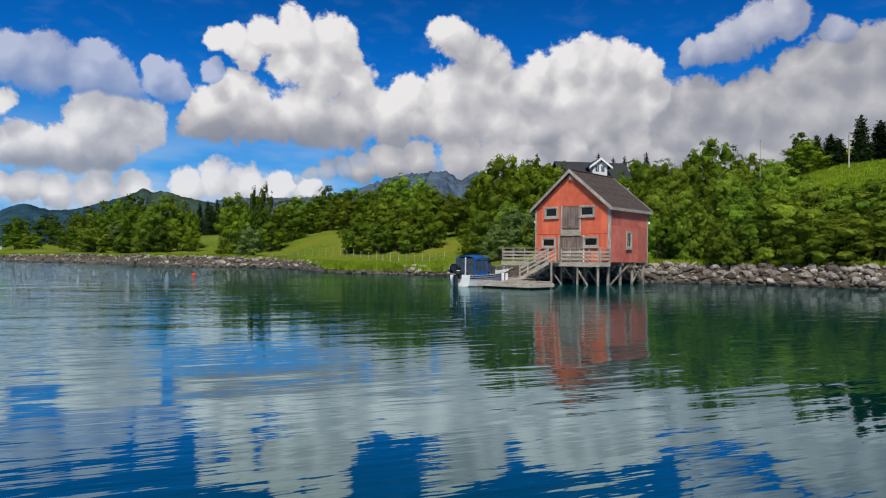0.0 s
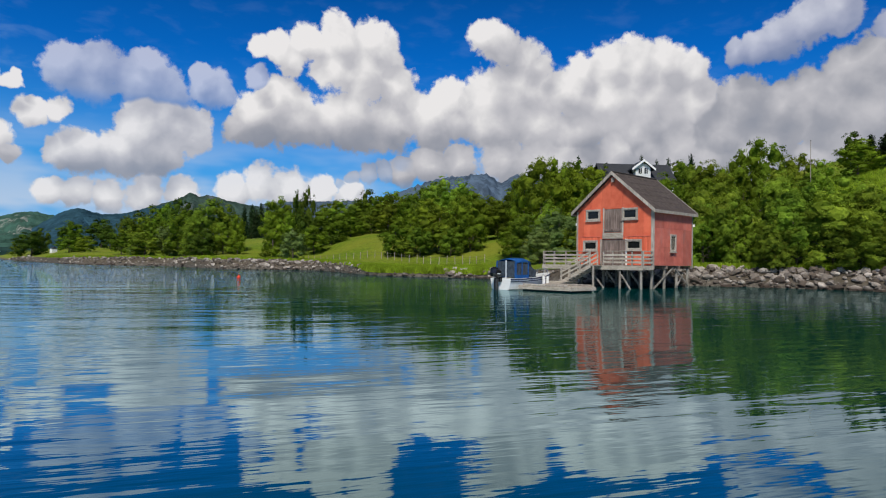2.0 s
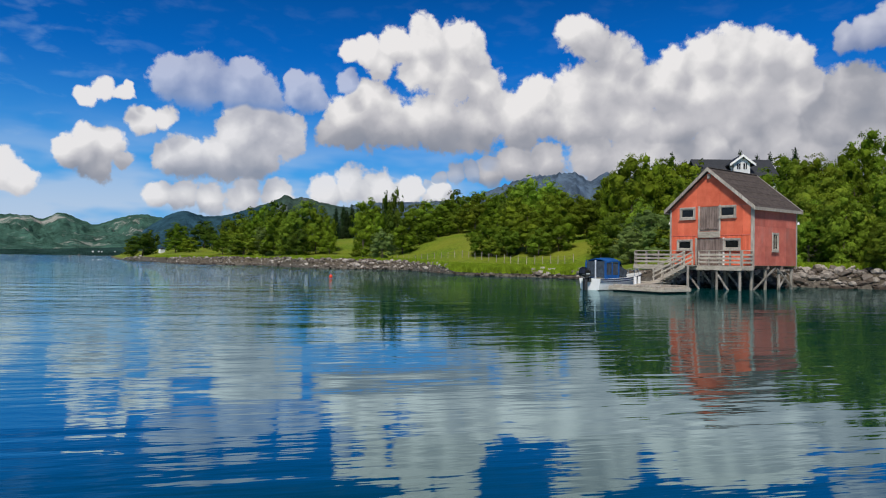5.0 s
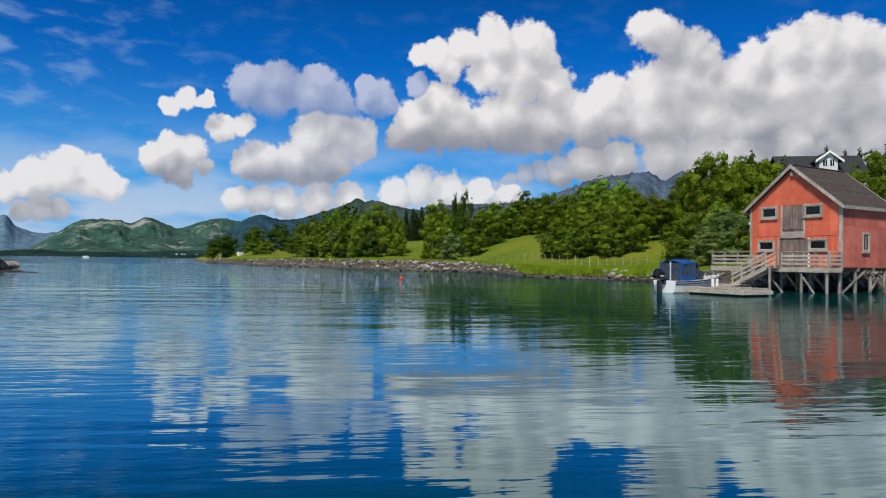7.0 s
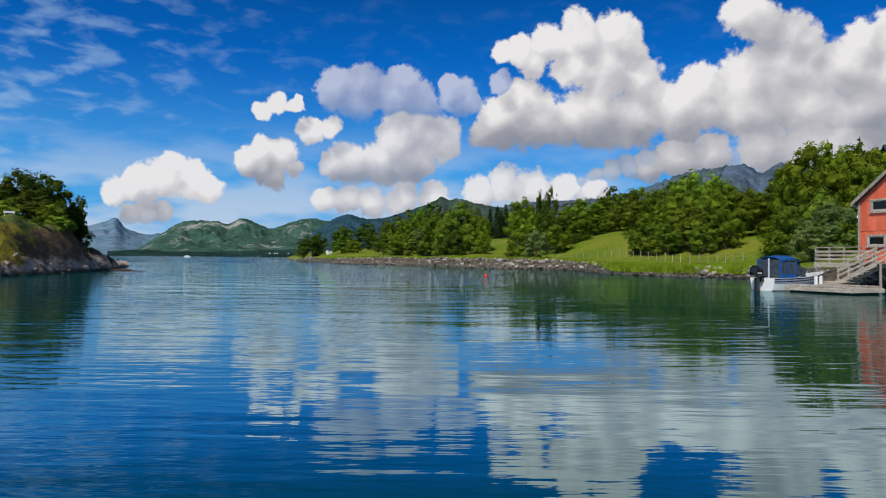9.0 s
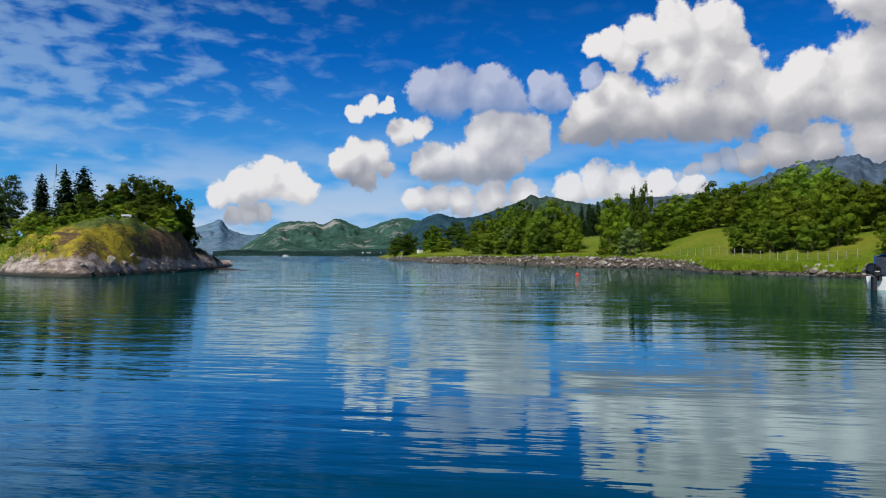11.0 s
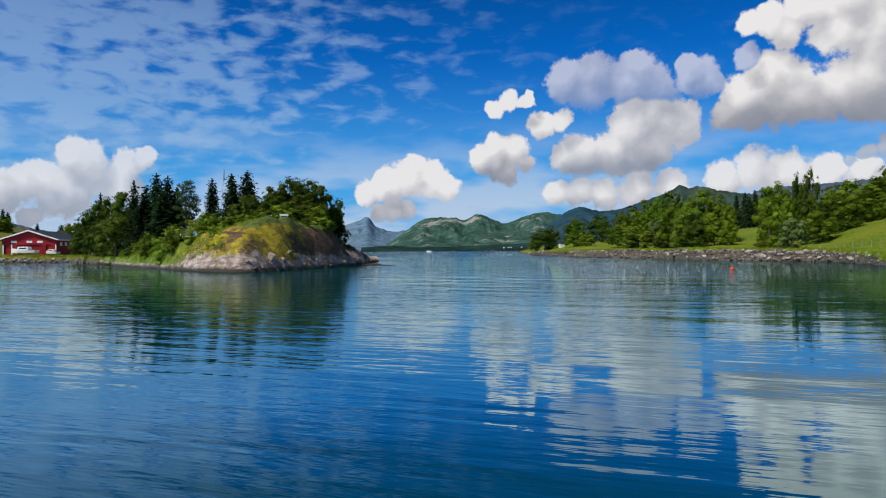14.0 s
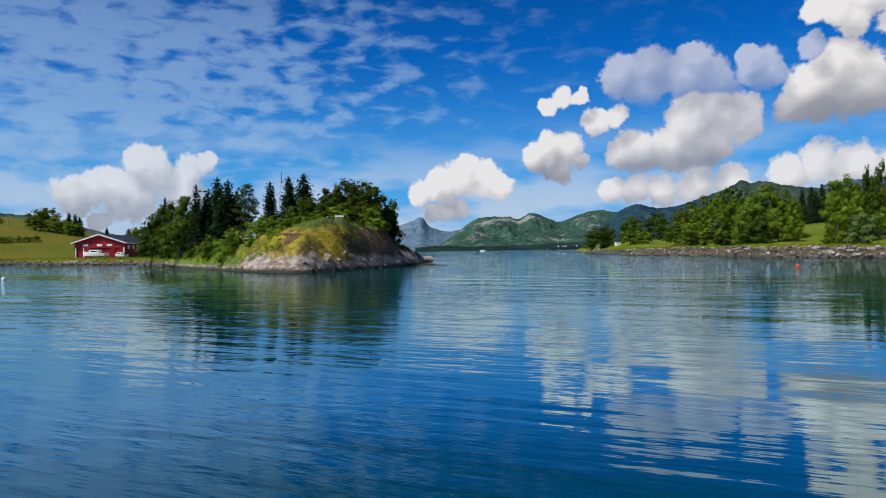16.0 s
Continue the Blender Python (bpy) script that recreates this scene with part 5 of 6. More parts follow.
# ---- small things on the water and the far shores ----
def mast():
    """A thin leaning aerial mast behind the knoll."""
    p = polar(61.6, 95, head_z(61.6, 95))
    m = thing("aerial_mast", Matrix.Translation(p), "thin leaning grey aerial mast among the trees", "mast")
    top = Vector((0.35, 0.2, EYE + 95 * math.tan(radians(6.5)) - p.z))
    part("pole", rod((-0.3, -0.2, -0.5), top, 0.035, 0.025, 8), GREY_WOOD, m)
    part("aerial", rod(top - Vector((0, 0, 1.4)), top + Vector((0.02, 0, 0.1)), 0.055, 0.045, 8), IRON, m)


def channel_marker(az, d, h):
    m = thing("channel_marker", Matrix.Translation(polar(az, d)), "dark iron sea mark standing in the water", "sea mark", "sea marks")
    part("shaft", rod((0, 0, -1.5), (0, 0, h * 0.7), 0.25, 0.2, 8), IRON, m)
    part("topmark", rod((0, 0, h * 0.6), (0, 0, h), 0.5, 0.3, 8), IRON, m)


def cottage(az, d, turn, size, z=7.5, label="small white house on the far shore"):
    m = thing("cottage", Matrix.Translation(polar(az, d, z)) @ Matrix.Rotation(radians(turn), 4, "Z") @ Matrix.Scale(size, 4),
              label, "house", "houses on the far shore")
    part("wall", boxed((-4, -3, -4), (4, 3, 3)), WHITE_BOARD, m)
    part("roof", prism([(-4.4, 2.9), (4.4, 2.9), (0, 5.6)], -3.4, 3.4), SLATE, m)


def skerry(az, d, sx, sy, sz):
    s = tagged(new("skerry", boulder_mesh(17)), "low dark wet rock awash by the headland", "rock", "skerries")
    s.matrix_basis = Matrix.Translation(polar(az, d, 0.0)) @ Matrix.Rotation(radians(az), 4, "Z") @ Matrix.Diagonal((sx, sy, sz, 1))


def white_hut():
    p = polar(64.4, 84, head_z(64.4, 84))
    m = thing("hut", Matrix.Translation(p) @ Matrix.Rotation(radians(58), 4, "Z"), "small white hut half hidden among the headland trees", "hut")
    top = 4.15 - p.z
    part("wall", boxed((-0.75, -0.6, -0.3), (0.75, 0.6, top), 0.01), WHITE_BOARD, m)
    part("roof", prism([(-0.9, top - 0.02), (0.9, top - 0.02), (0.0, top + 0.35)], -0.75, 0.75), SLATE, m)


def white_bench():
    """A little white-painted plank bench on top of the knoll."""
    m = thing("bench", Matrix.Translation(polar(56.7, 72.5, head_z(56.7, 72.5) - 0.02)) @ Matrix.Rotation(radians(62), 4, "Z") @ Matrix.Diagonal((0.75, 0.6, 0.42, 1)), "small white plank bench on the grassy knoll", "bench")
    part("seat", boxed((-0.6, -0.2, 0.36), (0.6, 0.2, 0.44), 0.01), WHITE_BOARD, m)
    part("backrest", boxed((-0.6, 0.18, 0.48), (0.6, 0.24, 0.8), 0.01), WHITE_BOARD, m)
    for x in (-0.5, 0.44):
        part("leg", boxed((x, -0.18, -0.3), (x + 0.06, 0.22, 0.37), 0.005), WHITE_BOARD, m)


white_hut()
white_bench()
mast()
channel_marker(39.9, 330, 1.3)
channel_marker(39.3, 360, 1.9)
for az, d, turn, size in ((38.4, 1452, 20, 0.36), (38.0, 1455, -30, 0.36), (37.8, 1450, 50, 0.3), (36.9, 1455, 10, 0.32)):
    cottage(az, d, turn, size)
cottage(33.6, 238, 60, 0.2, ground_z(33.6, 238) + 0.6, "little white-gabled cabin among trees on the point")
cottage(71.5, 166, 40, 0.42, head_z(71.5, 166) + 1.2, "white house half hidden behind the barn trees")
skerry(49.6, 84, 2.6, 1.4, 0.5)
skerry(48.9, 80, 3.4, 1.0, 0.28)
build_shed_boat(polar(44.5, 900, -0.6), radians(120), 7.0, "white motor cruiser far out on the fjord")


# ---- trees ----
def quads(centres, ups, sides, rng):
    """Leaf blades: one four-sided blade for each centre."""
    v = np.stack([centres - sides, centres + ups * 0.15 - ups, centres + sides, centres + ups], 1).reshape(-1, 3)
    k = len(centres)
    f = np.arange(4 * k).reshape(-1, 4)
    return v, f


def inner_foliage(lobes, radii, rng):
    """The dense inside of a crown: a ragged lump in each lobe, behind the leaves."""
    verts, faces = [], []
    for c, r in zip(lobes, radii):
        bm = bmesh.new()
        bmesh.ops.create_icosphere(bm, subdivisions=2, radius=1.0)
        base = len(verts)
        for v in bm.verts:
            q = v.co * r * (1 + 0.3 * noise.noise(v.co * 2.1 + Vector(c)) + rng.uniform(-0.13, 0.1))
            verts.append((c[0] + q.x, c[1] + q.y, max(0.1, c[2] + q.z * 0.92)))
        faces += [tuple(base + v.index for v in f.verts) for f in bm.faces]
        bm.free()
    return verts, faces


def leaf_mesh(name, centres, normals, size, mat, rng, inner=None):
    k = len(centres)
    r = rng.normal(size=(k, 3))
    n = normals + 0.55 * r / np.linalg.norm(r, axis=1, keepdims=True)
    n /= np.linalg.norm(n, axis=1, keepdims=True)
    t = np.cross(n, rng.normal(size=(k, 3)))
    t /= np.linalg.norm(t, axis=1, keepdims=True)
    b = np.cross(n, t)
    s = (size * rng.uniform(0.6, 1.35, (k, 1)))
    v, f = quads(centres, t * s, b * s * 0.62, rng)
    v, f = v.tolist(), f.tolist()
    if inner:
        f += [tuple(len(v) + i for i in g) for g in inner[1]]
        v += inner[0]
    me = bpy.data.meshes.new(name)
    me.from_pydata(v, [], f)
    me.materials.append(mat)
    return me


def limbs_bm(trunk_top, lobes, r0, rng, count=9):
    """Trunk with a slight bend, and limbs that reach into the crown."""
    bm = bmesh.new()
    pts = [Vector((0, 0, -0.5))]
    bend = Vector((rng.uniform(-0.2, 0.2), rng.uniform(-0.2, 0.2), 0))
    for i in range(1, 5):
        pts.append(Vector((bend.x * i * 0.6, bend.y * i * 0.6, trunk_top * i / 4)))
    for i in range(4):
        rod(pts[i], pts[i + 1], r0 * (1 - i * 0.2), r0 * (1 - (i + 1) * 0.2), 7, bm)
    for c in lobes[:count]:
        c = Vector(c)
        z = max(trunk_top * 0.25, min(trunk_top * 0.95, c.z - 0.6 * math.hypot(c.x, c.y)))
        k = z / trunk_top * 4
        i = min(3, int(k))
        root = pts[i].lerp(pts[i + 1], k - i)
        mid = root.lerp(c, 0.5) + Vector((0, 0, -0.15))
        rod(root, mid, r0 * 0.36, r0 * 0.24, 5, bm)
        rod(mid, c, r0 * 0.24, r0 * 0.08, 5, bm)
    return bm


def broadleaf(name, seed, mat, low=0.1, lobes_n=12, puffs_n=110, per=42, size=0.12, puff=(0.32, 0.58), widest=0.42):
    """A leafy tree 8 m high and 6 m wide: trunk, limbs, and a crown of lobes that carry many domed tufts of leaves with gaps between them."""
    rng = np.random.default_rng(seed)
    lobes, radii = [], []
    for i in range(lobes_n):
        u = 0.04 + 0.78 * (i + 0.5) / lobes_n
        reach = 3.2 * math.sqrt(max(0.1, 1 - ((u - widest) / 0.64) ** 2))
        r = rng.uniform(0.9, 1.4) * (0.55 + 0.45 * reach / 3.2)
        a = i * 2.4 + rng.uniform(-0.6, 0.6)
        out = max(0.0, reach - r) * rng.uniform(0.85, 1.1)
        lobes.append((out * math.cos(a), out * math.sin(a), 8 * (low + (1 - low) * u)))
        radii.append(r)
    lobes += [(rng.uniform(-0.4, 0.4), rng.uniform(-0.4, 0.4), 7.15), (0, 0, 4.3)]
    radii += [0.8, 1.8]
    lobes, radii = np.array(lobes), np.array(radii)
    share = np.cumsum(radii ** 2) / (radii ** 2).sum()
    cs, ns = [], []
    made = 0
    while made < puffs_n:
        i = int(np.searchsorted(share, rng.random()))
        d = rng.normal(size=3)
        d /= np.linalg.norm(d)
        c = lobes[i] + d * radii[i] * rng.uniform(0.84, 1.08)
        gap = np.linalg.norm(lobes - c, axis=1) / radii
        gap[i] = 2.0
        if gap.min() < 0.86 or c[2] < 0.3:
            continue
        made += 1
        face = d * 0.9 + np.array([c[0] * 0.1, c[1] * 0.1, 0.42])
        face /= np.linalg.norm(face)
        v = rng.normal(size=(per, 3))
        v /= np.linalg.norm(v, axis=1, keepdims=True)
        v[(v @ face) < -0.1] *= -1
        rp = rng.uniform(*puff)
        cs.append(c + v * rp * rng.uniform(0.35, 1.25, (per, 1)) * np.array([1.0, 1.0, 0.78]))
        ns.append(v * 0.4 + face * 0.8 + np.array([0, 0, 0.1]))
    # loose leaves inside the crown and over its lobes
    k = int(puffs_n * per * 0.3)
    pick = np.searchsorted(share, rng.random(k))
    d = rng.normal(size=(k, 3))
    d /= np.linalg.norm(d, axis=1, keepdims=True)
    cs.append(lobes[pick] + d * radii[pick][:, None] * rng.uniform(0.55, 1.08, (k, 1)))
    ns.append(d + np.array([0, 0, 0.2]))
    cs, ns = np.concatenate(cs), np.concatenate(ns)
    keep = cs[:, 2] > 0.1
    tree = new(name)
    part("trunk", limbs_bm(8 * 0.72, [tuple(c) for c in lobes], 0.17, rng), BARK, tree)
    crown = new("crown", leaf_mesh("crown", cs[keep], ns[keep], size, mat, rng, inner_foliage(lobes, radii * 0.6, rng)))
    crown.parent = tree
    return tree


def spruce(name, seed, mat, whorls=22, wide=1.6):
    """A spruce 8 m high: a straight trunk with whorls of drooping boughs."""
    rng = np.random.default_rng(seed)
    cs, ns = [], []
    bm = rod((0, 0, -0.5), (0, 0, 7.8), 0.14, 0.02, 7)
    for i in range(whorls):
        k = i / (whorls - 1)
        z = 0.7 + 7.0 * k
        length = wide * (1 - k) ** 0.75 * rng.uniform(0.75, 1.12) + 0.12
        n = 7 if k < 0.7 else 5
        a0 = rng.uniform(0, 6.28)
        for j in range(n):
            a = a0 + 6.283 * j / n + rng.uniform(-0.25, 0.25)
            ln = length * rng.uniform(0.75, 1.15)
            tip = Vector((math.cos(a) * ln, math.sin(a) * ln, z - 0.28 * ln + 0.1))
            rod((0, 0, z), tip, 0.03, 0.008, 4, bm)
            m = max(4, int(34 * ln))
            u = rng.uniform(0.12, 1.0, m)
            q = np.outer(1 - u, (0, 0, z)) + np.outer(u, tip)
            spread = (0.10 + 0.16 * (1 - np.abs(u - 0.5)))[:, None]
            q = q + rng.normal(size=(m, 3)) * spread * np.array([1, 1, 0.55])
            cs.append(q)
            ns.append(np.tile((math.cos(a) * 0.3, math.sin(a) * 0.3, 0.9), (m, 1)))
    cs.append(np.array([(0, 0, 7.7 + 0.08 * i) for i in range(5)]))
    ns.append(np.tile((1.0, 0, 0.2), (5, 1)))
    tree = new(name)
    part("trunk", bm, BARK, tree)
    crown = new("crown", leaf_mesh("crown", np.concatenate(cs), np.concatenate(ns), 0.19, mat, rng))
    crown.parent = tree
    return tree


def pine(name, seed):
    """A Scots pine 8 m high: a bare trunk and open layered clumps."""
    rng = np.random.default_rng(seed)
    bm = rod((0, 0, -0.5), (0.15, 0, 4.0), 0.15, 0.11, 7)
    rod((0.15, 0, 4.0), (0, 0.1, 7.6), 0.11, 0.03, 7, bm)
    cs, ns = [], []
    for i in range(24):
        z = 2.6 + 5.2 * (i / 23) ** 0.9
        a = i * 2.4 + rng.uniform(-0.4, 0.4)
        ln = rng.uniform(0.7, 1.7) * (1.15 - 0.75 * abs(z - 5.4) / 3)
        c = np.array((math.cos(a) * ln, math.sin(a) * ln, z + 0.15))
        rod((0.08, 0.03, z - 0.3), c, 0.04, 0.015, 4, bm)
        k = 110
        d = rng.normal(size=(k, 3))
        d /= np.linalg.norm(d, axis=1, keepdims=True)
        cs.append(c + d * (rng.uniform(0.2, 1, (k, 1)) ** 0.5) * np.array([0.75, 0.75, 0.32]))
        ns.append(d * 0.4 + np.array([0, 0, 0.8]))
    tree = new(name)
    part("trunk", bm, BARK, tree)
    crown = new("crown", leaf_mesh("crown", np.concatenate(cs), np.concatenate(ns), 0.13, NEEDLE_PINE, rng))
    crown.parent = tree
    return tree


BROAD = [broadleaf("broadleaf_tree", i, LEAF_GREEN, 0.05 + 0.02 * (i % 3), 11 + i % 4, 92, 42, 0.125) for i in range(5)]
NEAR = [broadleaf("broadleaf_tree", 80 + i, LEAF_LIGHT, 0.04 + 0.02 * i, 15, 215, 46, 0.088, (0.22, 0.42)) for i in range(3)]
LIGHT = [broadleaf("broadleaf_tree", 20 + i, LEAF_LIGHT, 0.05 + 0.02 * i, 13, 108, 44, 0.115, (0.28, 0.52)) for i in range(4)]
DARK = [broadleaf("broadleaf_tree", 90 + i, LEAF_DARK, 0.05 + 0.02 * i, 12, 96, 42, 0.125) for i in range(3)]
FAR = [broadleaf("broadleaf_tree", 100 + i, LEAF_DARK if i < 2 else LEAF_GREEN, 0.04, 10 + i, 75, 34, 0.16, (0.4, 0.68)) for i in range(4)]
BUSH = [broadleaf("shrub", 40 + i, LEAF_LIGHT, 0.03, 9, 60, 36, 0.17, (0.45, 0.75)) for i in range(2)]
GREY = [broadleaf("willow_tree", 50 + i, LEAF_GREY, 0.05, 13, 140, 42, 0.11, (0.26, 0.5)) for i in range(2)]
SPRUCE = [spruce("spruce_tree", 60 + i, NEEDLE) for i in range(3)]
PINE = [pine("pine_tree", 70 + i) for i in range(2)]
used = set()
tree_rng = random.Random(11)


def plant(kinds, places, label, group, category="tree"):
    """Sets trees of 8 by 6 m, scaled to each place's height and crown radius."""
    for i, (az, d, h, r) in enumerate(places):
        proto = kinds[i % len(kinds)]
        w = r / (1.6 if proto in SPRUCE else 1.9 if proto in PINE else 3.0)
        s = h / 8.0
        if proto not in SPRUCE + PINE:
            w = min(w, 1.75 * s)
        z = head_z(az, d) if az > 44 else ground_z(az, d)
        m = Matrix.Translation(polar(az, d, z - 0.05)) @ Matrix.Rotation(tree_rng.uniform(0, 6.28), 4, "Z") @ Matrix.Diagonal((w, w, s, 1))
        if proto.name in used:
            ob = copy_thing(proto, m @ Matrix.Diagonal((*(1 / v for v in proto.scale), 1)))
        else:
            used.add(proto.name)
            proto.matrix_basis = m
            ob = proto
        tagged(ob, label, category, group)


NEAR_EAST = [
    (-18.1, 68, 8.4, 2.9), (-17.2, 67, 6.3, 2.2), (-19.4, 66, 6.4, 2.4), (-22.9, 68, 8.7, 2.9), (-24.7, 65, 7.5, 3.1), (-26.8, 68, 8.2, 3.1),
    (-23.9, 63, 6.0, 2.6), (-26.2, 62.5, 6.2, 3.0), (-28.5, 66, 7.0, 3.0), (-30.2, 66, 6.8, 3.0), (-31.9, 65, 6.9, 3.0), (-27.9, 61.5, 4.4, 2.4),
    (-30.5, 61.5, 4.4, 2.9), (-32.4, 61.5, 4.6, 2.6), (-22.3, 62, 4.4, 2.0), (-33.9, 63, 6.1, 3.0), (-35.8, 62, 5.8, 3.2),
]
HILL_EAST = [
    (-21.3, 101, 10.6, 3.4), (-20.1, 98, 9.2, 2.6), (-17.0, 92, 8.9, 2.6), (-24.1, 96, 7.3, 2.9), (-22.9, 92, 6.7, 2.1), (-25.3, 94, 6.3, 2.2),
    (-27.7, 126, 5.9, 3.7), (-27.5, 132, 7.1, 2.0), (-18.7, 90, 8.0, 2.1),
]
SPRUCE_EAST = [
    (-31.3, 128, 7.8, 2), (-32.5, 130, 6.4, 2.4), (-29.4, 130, 5.6, 1.9), (-29.9, 133, 4.5, 1.9), (-33.8, 130, 6.3, 2.2), (-28.5, 135, 5.7, 1.5),
    (-7.5, 190, 16.2, 1.7), (-12.5, 190, 14.7, 1.4), (-16.3, 185, 12.7, 1.8), (-9.8, 200, 14.8, 1.6), (-14.6, 190, 12.9, 1.5), (-13.7, 190, 13, 1.5),
]
BEHIND_HOUSE = [
    (-15.7, 95, 9.8, 3.4), (-17.9, 90, 8.8, 2.8), (-17.2, 80, 7.8, 2.5), (-17.7, 76, 7, 2.4), (-10.7, 128, 9.7, 4.2), (-8.4, 105, 9.9, 3.9),
    (-9.1, 92, 8.5, 3), (-10.3, 120, 9.8, 3.9), (-6.3, 125, 11.1, 4.1),
]
BESIDE_HOUSE = [
    (-4.5, 105, 12.3, 4.1), (-5.6, 106, 12.1, 2.5), (-3.0, 109, 10.5, 2.4), (-0.9, 116, 6.1, 3.2), (-1.7, 124, 7.2, 2.9), (-3.4, 89, 6.0, 3.0),
    (-5.0, 87, 7.1, 2.4), (-5.7, 80, 6.0, 3.1), (-4.4, 78, 4.1, 2.2), (-6.5, 126, 8.7, 3.6), (-7.3, 131, 11.7, 3.6), (-2.0, 92, 4.5, 2.0),
    (-6.3, 80, 3.6, 2.0),
]
MIDDLE_WOOD = [
    (7.8, 105, 5.2, 2.6), (6.5, 107, 6.6, 3.4), (5.0, 116, 8.0, 3.4), (5.4, 126, 9.9, 2.8), (3.8, 126, 11.9, 4.4), (2.5, 122, 10.8, 4.2),
    (1.2, 116, 8.9, 3.4), (4.1, 105, 7.7, 3.4), (2.8, 107, 8.2, 3.0), (1.4, 104, 6.1, 2.5), (0.3, 130, 7.0, 2.5), (5.7, 103, 4.6, 2.2),
    (7.0, 103, 3.0, 2.0), (3.1, 102, 4.5, 2.1),
]
FIELD_EDGE = [
    (13.8, 176, 8.9, 4.7), (12.2, 172, 9.2, 4.8), (10.8, 171, 8.5, 4.2), (10.0, 192, 12.0, 3.0), (9.1, 182, 9.6, 4.8), (7.8, 178, 10.1, 4.8),
    (6.7, 171, 8.5, 4.2), (8.1, 165, 6.0, 4.1), (9.8, 166, 5.9, 4.4), (11.5, 162, 6.3, 3.6),
]
BIRCHES = [
    (17.4, 166, 11.8, 4.1), (16.2, 160, 12.0, 2.9), (15.9, 150, 13.3, 1.2), (15.0, 149, 14.1, 1.8), (17.8, 136, 8.7, 2.8), (16.2, 118, 5.6, 2.4),
    (14.5, 140, 6.2, 3.2), (13.2, 152, 7.5, 3.7), (16.8, 150, 9.0, 2.8), (15.2, 146, 8.5, 2.3), (13.1, 148, 2.5, 2.8), (12.1, 150, 1.6, 1.9),
]
POINT_WOOD = [
    (29.1, 186, 5.7, 2.9), (27.5, 164, 6.0, 4.5), (25.7, 166, 7.4, 3.7), (24.6, 162, 10.4, 4.3), (22.7, 156, 12.0, 4.7), (21.4, 155, 10.1, 3.5),
    (20.7, 151, 8.1, 2.1), (23.3, 146, 6.1, 3.2), (21.7, 147, 6.1, 2.7), (24.0, 150, 7.7, 3.0), (28.0, 166, 3.3, 2.1), (20.6, 144, 4.1, 1.6),
    (18.4, 118, 1.8, 1.5),
]
FAR_SPRUCE = [
    (19.5, 270, 13.1, 2.3), (18.8, 275, 13.4, 2.4), (20.1, 270, 12.6, 1.9), (18.3, 272, 11.9, 1.7), (19.2, 265, 11.4, 2.3),
]
POINT_END = [
    (35.0, 250, 8.0, 5.4), (34.4, 272, 8.9, 3.2), (35.8, 262, 5.6, 2.9), (32.4, 262, 10.0, 5.2), (30.5, 262, 10.6, 5.4), (28.7, 252, 10.9, 4.0),
    (32.6, 218, 5.7, 4.5), (31.6, 206, 4.6, 4.6), (29.9, 240, 6.8, 3.4), (27.9, 232, 11.9, 5.4), (27.1, 224, 13.1, 5.0), (26.0, 216, 13.8, 4.6),
    (25.1, 206, 14.6, 4.0), (24.3, 202, 12.9, 3.8), (28.5, 215, 7.9, 3.6), (26.6, 192, 9.7, 3.6),
]
HEAD_BROAD = [
    (71.4, 135, 6.9, 2.4), (70.7, 118, 8.3, 2.0), (69.8, 108, 8.7, 3.1), (68.7, 106, 9.1, 2.6), (71.0, 122, 4.5, 2.8), (69.2, 100, 6.0, 3.2),
    (57.9, 84, 4.8, 2.0), (56.5, 86, 6.2, 2.2), (54.8, 86, 5.9, 2.4), (53.7, 86, 5.3, 2.2), (52.5, 90, 5.4, 1.2), (53.0, 88, 3.0, 2.2),
    (52.1, 90, 3.4, 1.2), (58.6, 82, 2.6, 1.6), (57.1, 82, 3.2, 2.0), (55.3, 82, 3.5, 2.1),
    (54.1, 82, 2.3, 2.0), (52.4, 88, 1.2, 1.4), (60.4, 84, 3.6, 1.4), (52.0, 90, 0.8, 1.0), (59.3, 84, 4.3, 1.5),
]
HEAD_SPRUCE = [
    (66.4, 92, 9.7, 1.8), (67.1, 93, 8.5, 1.7), (65.6, 91, 9.1, 1.8), (68.0, 96, 9.5, 1.3), (60.8, 86, 7.1, 1.7), (59.6, 86, 6.8, 1.8),
    (64.9, 94, 7.3, 1.7), (66.0, 88, 6.7, 2.0), (67.4, 92, 7.7, 1.8), (62.3, 88, 7.1, 1.4), (70.3, 112, 9.4, 1.0),
]
HEAD_PINE = [
    (64.2, 84, 7.4, 1.5), (64.0, 84, 5.5, 1.4),
]
HEAD_BUSH = [
    (67, 84, 2.9, 1.3), (70, 112, 2, 1.7), (68.8, 102, 2.5, 1.6), (65.3, 74, 3, 1.2), (63.4, 74, 1.9, 1.5), (61.3, 76, 1.3, 1.5),
    (54.9, 76, 0.9, 1.1), (53.2, 79, 1.7, 1.3), (52.5, 82, 0.3, 1), (66, 76, 2.7, 1.1), (56.7, 80, 2.4, 2), (58.4, 79, 1.8, 1.6),
    (54.1, 80, 2.3, 1.7), (60, 80, 1.7, 1.6), (62.2, 79, 2.5, 1.6), (55.7, 76, 0.6, 0.8),
]
WEST_HILL = [
    (78.4, 240, 7.6, 4.2), (79.1, 240, 6.4, 2.8), (77.7, 235, 5.3, 3.7), (76.6, 230, 4.8, 3.7), (81.2, 260, 1.9, 1.9), (72.4, 190, 6.1, 2.4),
    (71.4, 180, 5.6, 3.0),
]
